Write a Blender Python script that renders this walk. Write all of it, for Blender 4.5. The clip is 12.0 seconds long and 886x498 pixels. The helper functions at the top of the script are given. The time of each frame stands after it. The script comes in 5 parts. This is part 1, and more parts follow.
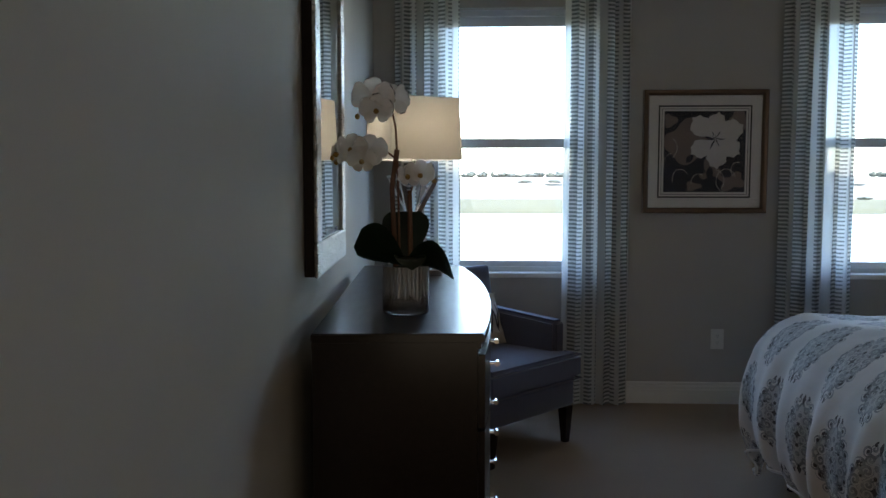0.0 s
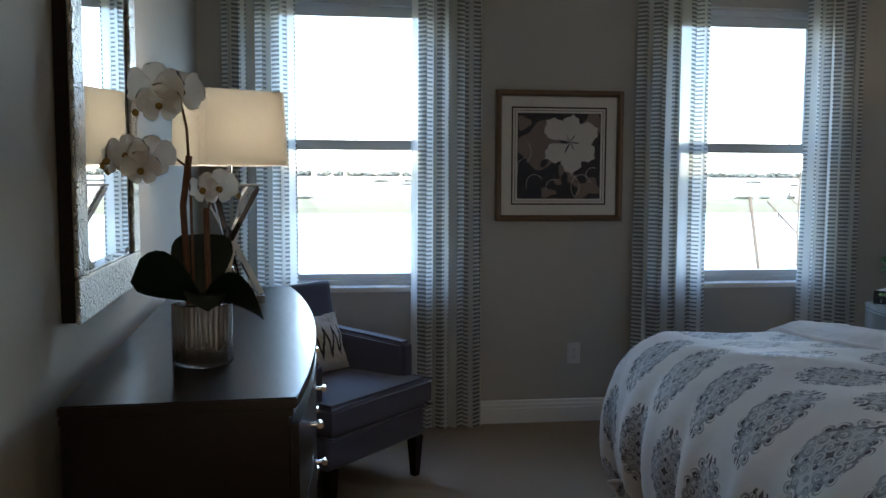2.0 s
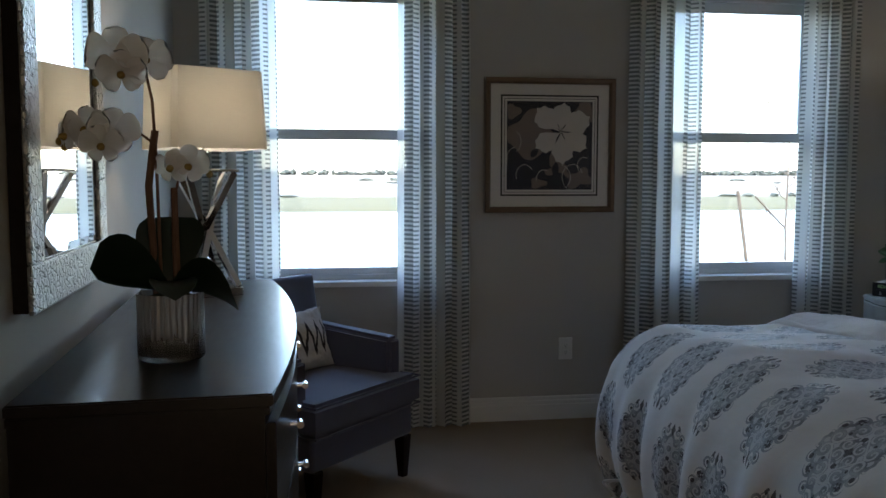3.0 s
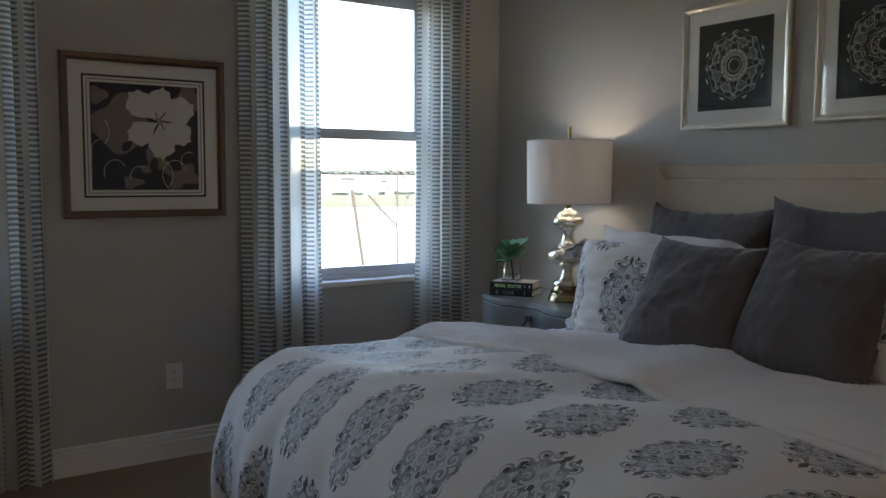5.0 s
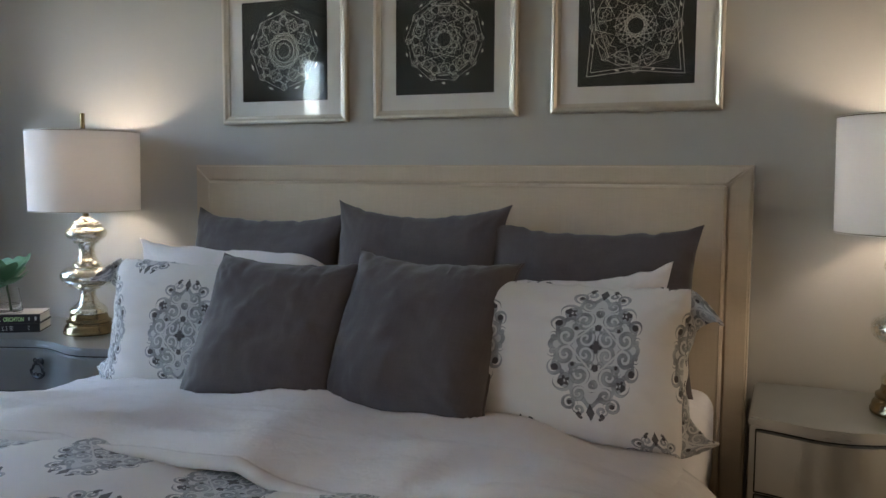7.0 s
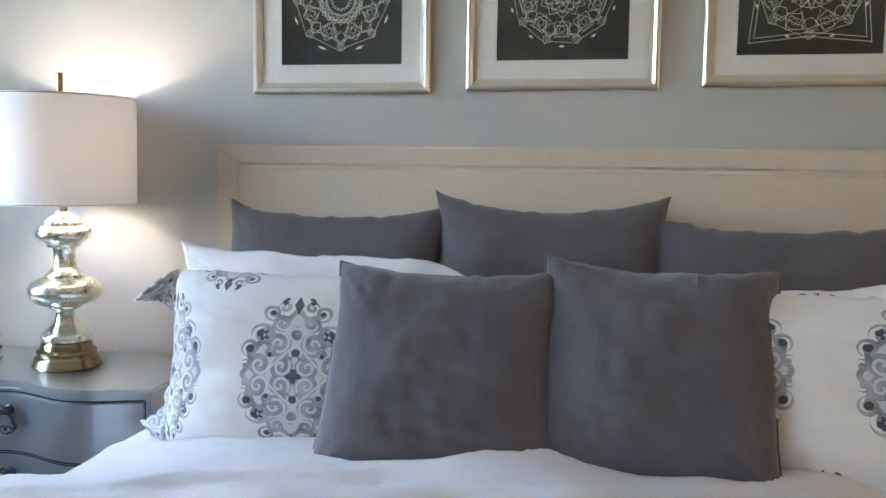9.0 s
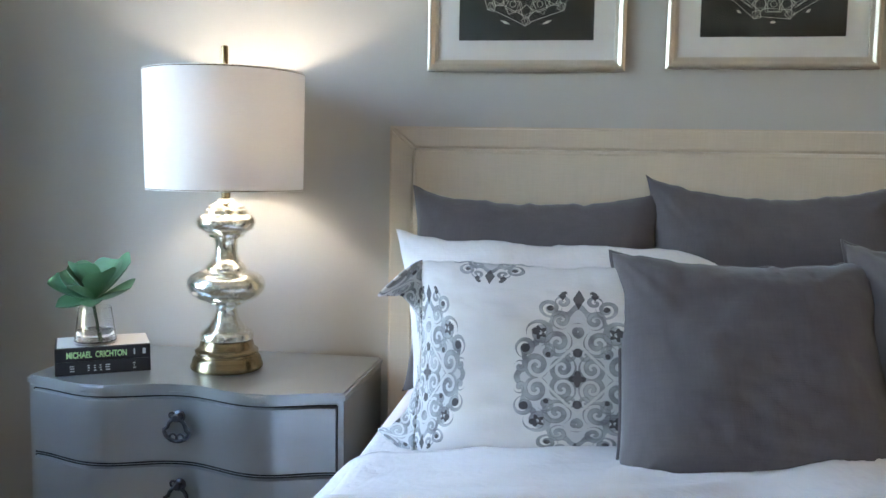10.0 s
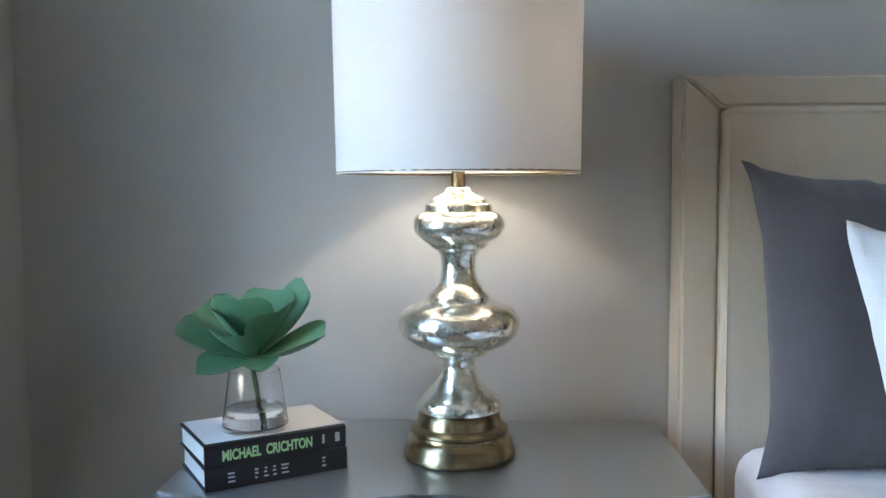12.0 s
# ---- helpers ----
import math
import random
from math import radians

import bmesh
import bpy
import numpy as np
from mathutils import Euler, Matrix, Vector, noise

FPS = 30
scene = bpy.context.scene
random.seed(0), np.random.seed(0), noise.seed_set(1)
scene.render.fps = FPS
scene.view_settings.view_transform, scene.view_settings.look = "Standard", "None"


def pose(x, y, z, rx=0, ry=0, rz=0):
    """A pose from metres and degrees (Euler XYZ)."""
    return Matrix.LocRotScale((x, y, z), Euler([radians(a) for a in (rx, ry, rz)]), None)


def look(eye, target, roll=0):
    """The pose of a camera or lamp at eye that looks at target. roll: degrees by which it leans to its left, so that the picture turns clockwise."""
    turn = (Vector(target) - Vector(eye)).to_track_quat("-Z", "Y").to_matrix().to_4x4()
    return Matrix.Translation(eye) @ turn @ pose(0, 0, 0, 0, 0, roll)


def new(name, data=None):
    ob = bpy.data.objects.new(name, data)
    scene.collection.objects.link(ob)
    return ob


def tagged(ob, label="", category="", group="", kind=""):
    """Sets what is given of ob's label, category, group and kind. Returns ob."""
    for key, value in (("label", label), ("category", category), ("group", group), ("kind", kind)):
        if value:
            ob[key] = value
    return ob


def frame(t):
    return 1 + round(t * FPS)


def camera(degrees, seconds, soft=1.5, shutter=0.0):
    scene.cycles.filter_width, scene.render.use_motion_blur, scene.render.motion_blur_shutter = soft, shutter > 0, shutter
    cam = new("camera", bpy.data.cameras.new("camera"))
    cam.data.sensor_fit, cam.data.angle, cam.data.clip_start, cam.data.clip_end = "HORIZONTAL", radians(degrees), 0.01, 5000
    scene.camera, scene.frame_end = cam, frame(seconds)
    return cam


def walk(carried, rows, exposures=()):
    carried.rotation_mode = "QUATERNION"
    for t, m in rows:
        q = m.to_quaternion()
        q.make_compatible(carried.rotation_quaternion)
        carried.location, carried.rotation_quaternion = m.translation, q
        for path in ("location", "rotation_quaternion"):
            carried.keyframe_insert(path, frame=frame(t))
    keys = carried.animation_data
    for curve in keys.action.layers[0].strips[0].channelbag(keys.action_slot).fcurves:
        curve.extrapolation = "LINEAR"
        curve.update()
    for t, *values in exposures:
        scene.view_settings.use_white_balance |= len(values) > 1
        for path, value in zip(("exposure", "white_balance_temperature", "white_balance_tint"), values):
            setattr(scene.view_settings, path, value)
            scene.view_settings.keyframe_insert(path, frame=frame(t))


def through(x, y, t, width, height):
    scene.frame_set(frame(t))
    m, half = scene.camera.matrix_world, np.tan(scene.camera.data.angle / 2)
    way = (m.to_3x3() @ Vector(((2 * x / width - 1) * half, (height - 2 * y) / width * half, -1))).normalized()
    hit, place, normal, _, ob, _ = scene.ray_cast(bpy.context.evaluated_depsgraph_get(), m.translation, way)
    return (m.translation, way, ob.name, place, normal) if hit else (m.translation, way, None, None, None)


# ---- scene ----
cam = camera(55.5, 12.0)
PATH = [
    (0, (0.664, 1.564, 1.37), (0.577, 3.555, 1.211), 0.0),
    (0.5, (0.661, 1.674, 1.385), (0.709, 3.667, 1.223), 0.2),
    (1, (0.668, 1.759, 1.377), (0.844, 3.745, 1.218), 0.3),
    (1.5, (0.706, 1.902, 1.395), (0.955, 3.879, 1.233), 0.4),
    (2, (0.752, 2.022, 1.407), (1.003, 4.0, 1.246), 0.2),
    (2.5, (0.761, 2.102, 1.38), (1.0, 4.081, 1.218), 0.1),
    (2.7, (0.76, 2.132, 1.364), (0.999, 4.112, 1.204), 0.0),
    (4.3, (0.822, 2.439, 1.358), (1.681, 4.236, 1.179), 0.9),
    (4.5, (0.883, 2.513, 1.346), (1.811, 4.277, 1.183), 0.3),
    (5, (0.964, 2.686, 1.362), (2.075, 4.341, 1.197), 0.2),
    (5.5, (1.002, 2.84, 1.356), (2.294, 4.357, 1.193), 0.3),
    (6, (1.033, 2.978, 1.379), (2.586, 4.227, 1.214), 0.3),
    (6.5, (1.142, 3.073, 1.393), (2.883, 4.039, 1.207), 0.2),
    (6.7, (1.206, 3.14, 1.399), (2.997, 4.011, 1.216), 0.2),
    (8.5, (1.549, 3.906, 1.365), (3.476, 4.408, 1.18), 0.8),
    (9, (1.603, 4.259, 1.352), (3.558, 4.641, 1.17), 0.8),
    (9.5, (1.64, 4.591, 1.311), (3.596, 4.973, 1.138), 1.3),
    (10, (1.669, 4.925, 1.311), (3.637, 5.223, 1.12), 1.0),
    (10.5, (1.802, 5.229, 1.289), (3.779, 5.455, 1.095), 0.8),
    (11, (1.914, 5.537, 1.244), (3.899, 5.71, 1.071), 1.0),
    (11.5, (2.095, 5.729, 1.217), (4.085, 5.83, 1.054), 0.6),
    (12, (2.398, 5.833, 1.215), (4.391, 5.904, 1.074), -0.3),
]

# exposure follows the clip's own camera
BULB = 0.21
EXPOSURES = [(0, 3.65, 6200, 9), (1.5, 3.83, 6300, 9), (2.0, 3.88, 6350, 9), (2.5, 3.6, 6350, 9), (4.5, 3.72, 6900, 12), (5.5, 4.22, 6900, 12), (6.0, 4.62, 6900, 12), (6.5, 4.50, 6900, 12), (8.5, 5.7, 6550, 11), (9.5, 5.58, 6600, 10), (10, 5.43, 6600, 9), (11, 5.12, 6500, 9), (12, 4.97, 6450, 9)]
walk(cam, [(t, look(eye, target, roll)) for t, eye, target, roll in PATH], EXPOSURES)

# ---- world and sun ----
world = bpy.data.worlds.new("world")
scene.world = world
world.use_nodes = True
wn = world.node_tree.nodes
sky = wn.new("ShaderNodeTexSky")
sky.sky_type, sky.sun_disc = "NISHITA", False
sky.sun_elevation, sky.sun_rotation = radians(50), radians(200)
wn["Background"].inputs["Strength"].default_value = 0.15
world.node_tree.links.new(sky.outputs[0], wn["Background"].inputs["Color"])
sun = new("sun", bpy.data.lights.new("sun", "SUN"))
sun.data.energy, sun.data.angle, sun.data.color = 2.2, radians(0.5), (1, 0.95, 0.88)
sun.matrix_world = look((0, 0, 0), (0.22, 0.6, -0.77))

# added warm fill lamp behind the camera; the doorway it fills is made up
rear_fill = new("rear_fill_light", bpy.data.lights.new("rear_fill_light", "AREA"))
rear_fill.data.shape, rear_fill.data.size, rear_fill.data.size_y = "RECTANGLE", 1.7, 2.05
rear_fill.data.energy, rear_fill.data.color = 0.95, (1.0, 0.80, 0.56)
rear_fill.matrix_world = look((1.4, -0.66, 1.06), (1.4, 2.0, 1.06))


# ---- materials ----
class Nodes:
    """Short spelling for node trees."""

    def __init__(self, name):
        self.mat = bpy.data.materials.new(name)
        self.mat.use_nodes = True
        self.tree = self.mat.node_tree
        self.bsdf = self.tree.nodes["Principled BSDF"]
        self.out = self.tree.nodes["Material Output"]

    def put(self, socket, value):
        if isinstance(value, bpy.types.NodeSocket):
            self.tree.links.new(value, socket)
        elif value is not None:
            socket.default_value = value

    def m(self, op, a, b=None, c=None):
        n = self.tree.nodes.new("ShaderNodeMath")
        n.operation = op
        for i, v in enumerate((a, b, c)):
            self.put(n.inputs[i], v)
        return n.outputs[0]

    def coords(self, kind="Object", scale=(1, 1, 1), turn=(0, 0, 0)):
        tc = self.tree.nodes.new("ShaderNodeTexCoord")
        mp = self.tree.nodes.new("ShaderNodeMapping")
        mp.inputs["Scale"].default_value = scale
        mp.inputs["Rotation"].default_value = turn
        self.tree.links.new(tc.outputs[kind], mp.inputs["Vector"])
        return mp.outputs[0]

    def split(self, v):
        n = self.tree.nodes.new("ShaderNodeSeparateXYZ")
        self.tree.links.new(v, n.inputs[0])
        return n.outputs

    def join(self, x, y, z=0.0):
        n = self.tree.nodes.new("ShaderNodeCombineXYZ")
        for i, v in enumerate((x, y, z)):
            self.put(n.inputs[i], v)
        return n.outputs[0]

    def noise(self, v, scale, detail=3.0, rough=0.5):
        n = self.tree.nodes.new("ShaderNodeTexNoise")
        self.tree.links.new(v, n.inputs["Vector"])
        n.inputs["Scale"].default_value, n.inputs["Detail"].default_value = scale, detail
        n.inputs["Roughness"].default_value = rough
        return n.outputs[0]

    def voronoi(self, v, scale, feature="F1"):
        n = self.tree.nodes.new("ShaderNodeTexVoronoi")
        n.feature = feature
        self.tree.links.new(v, n.inputs["Vector"])
        n.inputs["Scale"].default_value = scale
        return n.outputs[0]

    def ramp(self, v, lo, hi, a=0.0, b=1.0):
        n = self.tree.nodes.new("ShaderNodeMapRange")
        self.put(n.inputs[0], v)
        for i, x in enumerate((lo, hi, a, b)):
            self.put(n.inputs[i + 1], x)
        return n.outputs[0]

    def mix(self, f, a, b):
        n = self.tree.nodes.new("ShaderNodeMix")
        n.data_type = "RGBA"
        self.put(n.inputs[0], f)
        for i, c in ((6, a), (7, b)):
            self.put(n.inputs[i], (*c, 1) if isinstance(c, tuple) else c)
        return n.outputs[2]

    def bump(self, height, strength, distance=0.002):
        n = self.tree.nodes.new("ShaderNodeBump")
        n.inputs["Strength"].default_value, n.inputs["Distance"].default_value = strength, distance
        self.put(n.inputs["Height"], height)
        self.put(self.bsdf.inputs["Normal"], n.outputs[0])

    def set(self, color=None, rough=None, metal=None, **more):
        for key, v in (("Base Color", color), ("Roughness", rough), ("Metallic", metal), *more.items()):
            key = key.replace("_", " ")
            if v is not None:
                self.put(self.bsdf.inputs[key], (*v, 1) if isinstance(v, tuple) and len(v) == 3 else v)
        return self


def surface(name, color, rough=0.6, metal=0.0, vary=0.12, scale=4.0, grain=80.0, bump=0.15, dist=0.002, stretch=(1, 1, 1)):
    """A plain surface with broad and fine variation."""
    n = Nodes(name)
    v = n.coords("Object", stretch)
    f = n.noise(v, scale)
    lo, hi = tuple(c * (1 - vary) for c in color), tuple(min(1, c * (1 + vary)) for c in color)
    n.set(n.mix(f, lo, hi), n.ramp(n.noise(v, scale * 3), 0, 1, rough * 0.85, min(1, rough * 1.15)), metal)
    n.bump(n.noise(v, grain, 4.0), bump, dist)
    return n.mat


def cloth(name, color, weave=900.0, vary=0.1, sheen=0.2, bump=0.35, crease=14.0):
    """Woven cloth: threads crossing, slubs, and soft mottling."""
    n = Nodes(name)
    v = n.coords()
    x, y, z = n.split(v)
    slub = n.noise(n.coords("Object", (20, 20, 400)), 1.0, 3.0)
    slub2 = n.noise(n.coords("Object", (260, 260, 9)), 1.0, 3.0)
    cloudy = n.noise(v, 14, 4.0)
    f = n.m("MULTIPLY", n.m("ADD", n.m("ADD", slub, slub2), cloudy), 0.333)
    lo, hi = tuple(c * (1 - vary * 2) for c in color), tuple(min(1, c * (1 + vary * 2)) for c in color)
    n.set(n.mix(f, lo, hi), 0.9)
    n.put(n.bsdf.inputs["Sheen Weight"], sheen)
    n.put(n.bsdf.inputs["Specular IOR Level"], 0.2)
    w = n.m("ADD", n.m("SINE", n.m("MULTIPLY", n.m("ADD", x, y), weave * 2)), n.m("SINE", n.m("MULTIPLY", z, weave * 2)))
    fold = n.noise(n.coords("Object", (1, 1, 0.7)), 7.0, 4.0, 0.55)
    n.bump(n.m("ADD", n.m("MULTIPLY", n.m("ABSOLUTE", n.m("SUBTRACT", fold, 0.5)), crease), n.m("ADD", n.m("MULTIPLY", w, 0.02), n.m("MULTIPLY", f, 0.5))), 0.5, 0.0012 + bump * 0.001)
    return n.mat


def damask(name, white=(0.74, 0.71, 0.69), coords="UV"):
    """White cotton with embroidered grey and black medallions in a half-drop lattice; coordinates in metres."""
    n = Nodes(name)
    u0, v0, _ = n.split(n.coords(coords))
    wob = n.noise(n.join(u0, v0), 18, 2.0)
    u0 = n.m("ADD", u0, n.m("MULTIPLY", n.m("SUBTRACT", wob, 0.5), 0.006))
    row = n.m("FLOOR", n.m("DIVIDE", v0, 0.305))
    u = n.m("SUBTRACT", n.m("FLOORED_MODULO", n.m("ADD", u0, n.m("MULTIPLY", row, 0.145)), 0.29), 0.145)
    v = n.m("SUBTRACT", n.m("FLOORED_MODULO", v0, 0.305), 0.1525)
    au, av = n.m("MULTIPLY", n.m("ABSOLUTE", u), 0.97), n.m("MULTIPLY", n.m("ABSOLUTE", v), 1.0)
    p, q = n.m("DIVIDE", au, 0.100), n.m("DIVIDE", av, 0.126)
    r = n.m("POWER", n.m("ADD", n.m("POWER", p, 1.6), n.m("POWER", q, 1.6)), 0.625)
    th = n.m("ARCTAN2", q, p)
    edge = n.m("ADD", 0.93, n.m("MULTIPLY", n.m("COSINE", n.m("MULTIPLY", th, 16)), 0.045))
    inside = n.m("LESS_THAN", r, edge)
    rim = n.m("MULTIPLY", inside, n.m("GREATER_THAN", r, n.m("SUBTRACT", edge, 0.1)))

    def curl(cu, cv, rad, turns):
        """A scroll round a point of the quarter medallion."""
        du, dv = n.m("SUBTRACT", au, cu), n.m("SUBTRACT", av, cv)
        d = n.m("SQRT", n.m("ADD", n.m("MULTIPLY", du, du), n.m("MULTIPLY", dv, dv)))
        a = n.m("ARCTAN2", dv, du)
        s = n.m("SINE", n.m("ADD", n.m("MULTIPLY", d, 6.283 * turns / rad), a))
        near = n.m("LESS_THAN", d, rad)
        return n.m("MULTIPLY", near, n.m("GREATER_THAN", s, -0.05)), n.m("MULTIPLY", near, n.m("LESS_THAN", n.m("ABSOLUTE", n.m("ADD", s, 0.15)), 0.24))

    scroll = outline = None
    for c in ((0.022, 0.016, 0.021, 1.7), (0.062, 0.018, 0.020, 1.4), (0.080, 0.045, 0.016, 1.2), (0.030, 0.055, 0.022, 1.6), (0.058, 0.070, 0.021, 1.0), (0.026, 0.092, 0.016, 1.3), (0.042, 0.112, 0.017, 1.5), (0.024, 0.124, 0.012, 1.1), (0.0, 0.075, 0.013, 0.8), (0.046, 0.042, 0.012, 0.9), (0.087, 0.016, 0.010, 0.9), (0.012, 0.036, 0.010, 0.8)):
        k, line = curl(*c)
        scroll = k if scroll is None else n.m("MAXIMUM", scroll, k)
        outline = line if outline is None else n.m("MAXIMUM", outline, line)
    tip = n.m("LESS_THAN", n.m("ADD", n.m("DIVIDE", au, 0.009), n.m("DIVIDE", n.m("ABSOLUTE", n.m("SUBTRACT", av, 0.130)), 0.020)), 1.0)
    dark = None
    for cu, cv, rad in ((0.042, 0.112, 0.005), (0.020, 0.143, 0.0035), (0.080, 0.045, 0.007), (0.064, 0.072, 0.006), (0.0, 0.040, 0.007), (0.0, 0.0, 0.006), (0.045, 0.036, 0.004)):
        du, dv = n.m("SUBTRACT", au, cu), n.m("SUBTRACT", av, cv)
        d = n.m("SQRT", n.m("ADD", n.m("MULTIPLY", du, du), n.m("MULTIPLY", dv, dv)))
        k = n.m("LESS_THAN", d, rad)
        dark = k if dark is None else n.m("MAXIMUM", dark, k)
    dark = n.m("MAXIMUM", dark, tip)
    for cu, cv, rad, lobes in ((0.058, 0.070, 0.0115, 5), (0.0, 0.0, 0.013, 4)):
        du, dv = n.m("SUBTRACT", au, cu), n.m("SUBTRACT", av, cv)
        d = n.m("SQRT", n.m("ADD", n.m("MULTIPLY", du, du), n.m("MULTIPLY", dv, dv)))
        lobe = n.m("MULTIPLY", n.m("ADD", 1.0, n.m("MULTIPLY", n.m("COSINE", n.m("MULTIPLY", n.m("ARCTAN2", dv, du), lobes)), 0.3)), rad * 0.77)
        dark = n.m("MAXIMUM", dark, n.m("MULTIPLY", n.m("LESS_THAN", d, lobe), n.m("GREATER_THAN", d, rad * 0.3)))
    drop = n.m("ADD", n.m("DIVIDE", n.m("ABSOLUTE", n.m("SUBTRACT", au, 0.024)), 0.006), n.m("DIVIDE", n.m("ABSOLUTE", n.m("SUBTRACT", av, 0.136)), 0.009))
    dark = n.m("MAXIMUM", dark, n.m("LESS_THAN", drop, 1.0))
    diamond = n.m("ADD", n.m("DIVIDE", au, 0.060), n.m("DIVIDE", av, 0.058))
    lozenge = n.m("MULTIPLY", n.m("GREATER_THAN", diamond, 0.90), n.m("LESS_THAN", diamond, 1.0))
    thread = n.noise(n.join(n.m("MULTIPLY", u0, 60), n.m("MULTIPLY", v0, 500)), 1.0, 2.0)
    base = n.mix(n.m("MULTIPLY", inside, 0.6), white, (0.47, 0.48, 0.50))
    shade = n.mix(n.ramp(n.noise(n.join(u0, v0), 26, 2.0), 0.35, 0.65), (0.13, 0.135, 0.15), (0.40, 0.41, 0.43))
    col = n.mix(n.m("MULTIPLY", n.m("MAXIMUM", scroll, rim), n.ramp(thread, 0.2, 0.8, 0.75, 1)), base, shade)
    col = n.mix(n.m("MULTIPLY", outline, 0.55), col, (0.10, 0.10, 0.115))
    col = n.mix(n.m("MULTIPLY", dark, 0.9), col, (0.045, 0.04, 0.045))
    col = n.mix(n.m("MULTIPLY", lozenge, 0.85), col, (0.62, 0.61, 0.60))
    silk = n.m("MULTIPLY", n.m("MAXIMUM", scroll, rim), n.m("SUBTRACT", 1.0, dark))
    n.set(col, n.ramp(silk, 0, 1, 0.85, 0.62), n.m("MULTIPLY", silk, 0.06))
    n.put(n.bsdf.inputs["Sheen Weight"], 0.15)
    relief = n.m("ADD", n.m("MULTIPLY", n.m("MAXIMUM", n.m("MAXIMUM", scroll, rim), dark), 0.8), n.m("MULTIPLY", thread, 0.15))
    crease = n.noise(n.coords("Object", (3, 3, 3)), 5.0, 5.0)
    n.bump(n.m("ADD", relief, n.m("MULTIPLY", crease, 3.0)), 0.3, 0.004)
    return n.mat


def curtain_cloth():
    """Thin white cloth with woven columns of grey dashes; it lets daylight through."""
    n = Nodes("curtain_cloth")
    u, v, _ = n.split(n.coords("UV"))
    uu = n.m("FLOORED_MODULO", u, 0.18)
    wide = n.m("MULTIPLY", n.m("GREATER_THAN", uu, 0.012), n.m("LESS_THAN", uu, 0.088))
    slim = n.m("MULTIPLY", n.m("GREATER_THAN", uu, 0.104), n.m("LESS_THAN", uu, 0.134))
    jag = n.m("MULTIPLY", n.m("SUBTRACT", n.noise(n.join(u, v), 60, 2.0), 0.5), 0.5)
    row = n.m("SINE", n.m("ADD", n.m("MULTIPLY", v, 6.283 / 0.024), jag))
    row2 = n.m("SINE", n.m("ADD", n.m("MULTIPLY", v, 6.283 / 0.024), n.m("ADD", jag, 1.5)))
    dash = n.m("MAXIMUM", n.m("MULTIPLY", wide, n.m("GREATER_THAN", row, -0.1)), n.m("MULTIPLY", slim, n.m("GREATER_THAN", row2, 0.25)))
    fuzz = n.ramp(n.noise(n.join(n.m("MULTIPLY", u, 6), v), 40, 3.0), 0.25, 0.75, 0.65, 1.0)
    dash = n.m("MULTIPLY", dash, fuzz)
    col = n.mix(dash, (0.74, 0.74, 0.71), (0.15, 0.165, 0.165))
    n.set(col, 0.9)
    n.put(n.bsdf.inputs["Specular IOR Level"], 0.1)
    thin = n.tree.nodes.new("ShaderNodeBsdfTranslucent")
    n.put(thin.inputs["Color"], col)
    clear = n.tree.nodes.new("ShaderNodeBsdfTransparent")
    mix1, mix2 = n.tree.nodes.new("ShaderNodeMixShader"), n.tree.nodes.new("ShaderNodeMixShader")
    mix1.inputs[0].default_value = 0.45
    n.put(mix1.inputs[1], n.bsdf.outputs[0])
    n.put(mix1.inputs[2], thin.outputs[0])
    n.put(mix2.inputs[0], n.ramp(dash, 0, 1, 0.07, 0.01))
    n.put(mix2.inputs[1], mix1.outputs[0])
    n.put(mix2.inputs[2], clear.outputs[0])
    n.put(n.out.inputs["Surface"], mix2.outputs[0])
    return n.mat


def shade_cloth(name, color=(0.86, 0.84, 0.80), through=0.5):
    """Lampshade linen that glows by the bulb inside it."""
    n = Nodes(name)
    f = n.noise(n.coords("Object", (60, 60, 500)), 1.0, 2.0)
    c = n.mix(f, tuple(x * 0.94 for x in color), color)
    n.set(c, 0.9)
    thin = n.tree.nodes.new("ShaderNodeBsdfTranslucent")
    n.put(thin.inputs["Color"], c)
    mx = n.tree.nodes.new("ShaderNodeMixShader")
    mx.inputs[0].default_value = through
    n.put(mx.inputs[1], n.bsdf.outputs[0])
    n.put(mx.inputs[2], thin.outputs[0])
    n.put(n.out.inputs["Surface"], mx.outputs[0])
    return n.mat


def glass(name, color=(1, 1, 1), rough=0.0):
    n = Nodes(name)
    n.set(color, rough, 0.0, Transmission_Weight=1.0, IOR=1.45)
    return n.mat


def pane_glass():
    """A flat pane: clear, with Fresnel gloss."""
    n = Nodes("pane_glass")
    clear, gloss = n.tree.nodes.new("ShaderNodeBsdfTransparent"), n.tree.nodes.new("ShaderNodeBsdfGlossy")
    gloss.inputs["Roughness"].default_value = 0.02
    fr = n.tree.nodes.new("ShaderNodeLayerWeight")
    fr.inputs["Blend"].default_value = 0.5
    gl = n.m("ADD", 0.035, n.m("MULTIPLY", 0.9, n.m("POWER", fr.outputs["Facing"], 5.0)))
    mx = n.tree.nodes.new("ShaderNodeMixShader")
    n.put(mx.inputs[0], gl)
    n.put(mx.inputs[1], clear.outputs[0])
    n.put(mx.inputs[2], gloss.outputs[0])
    n.put(n.out.inputs["Surface"], mx.outputs[0])
    return n.mat


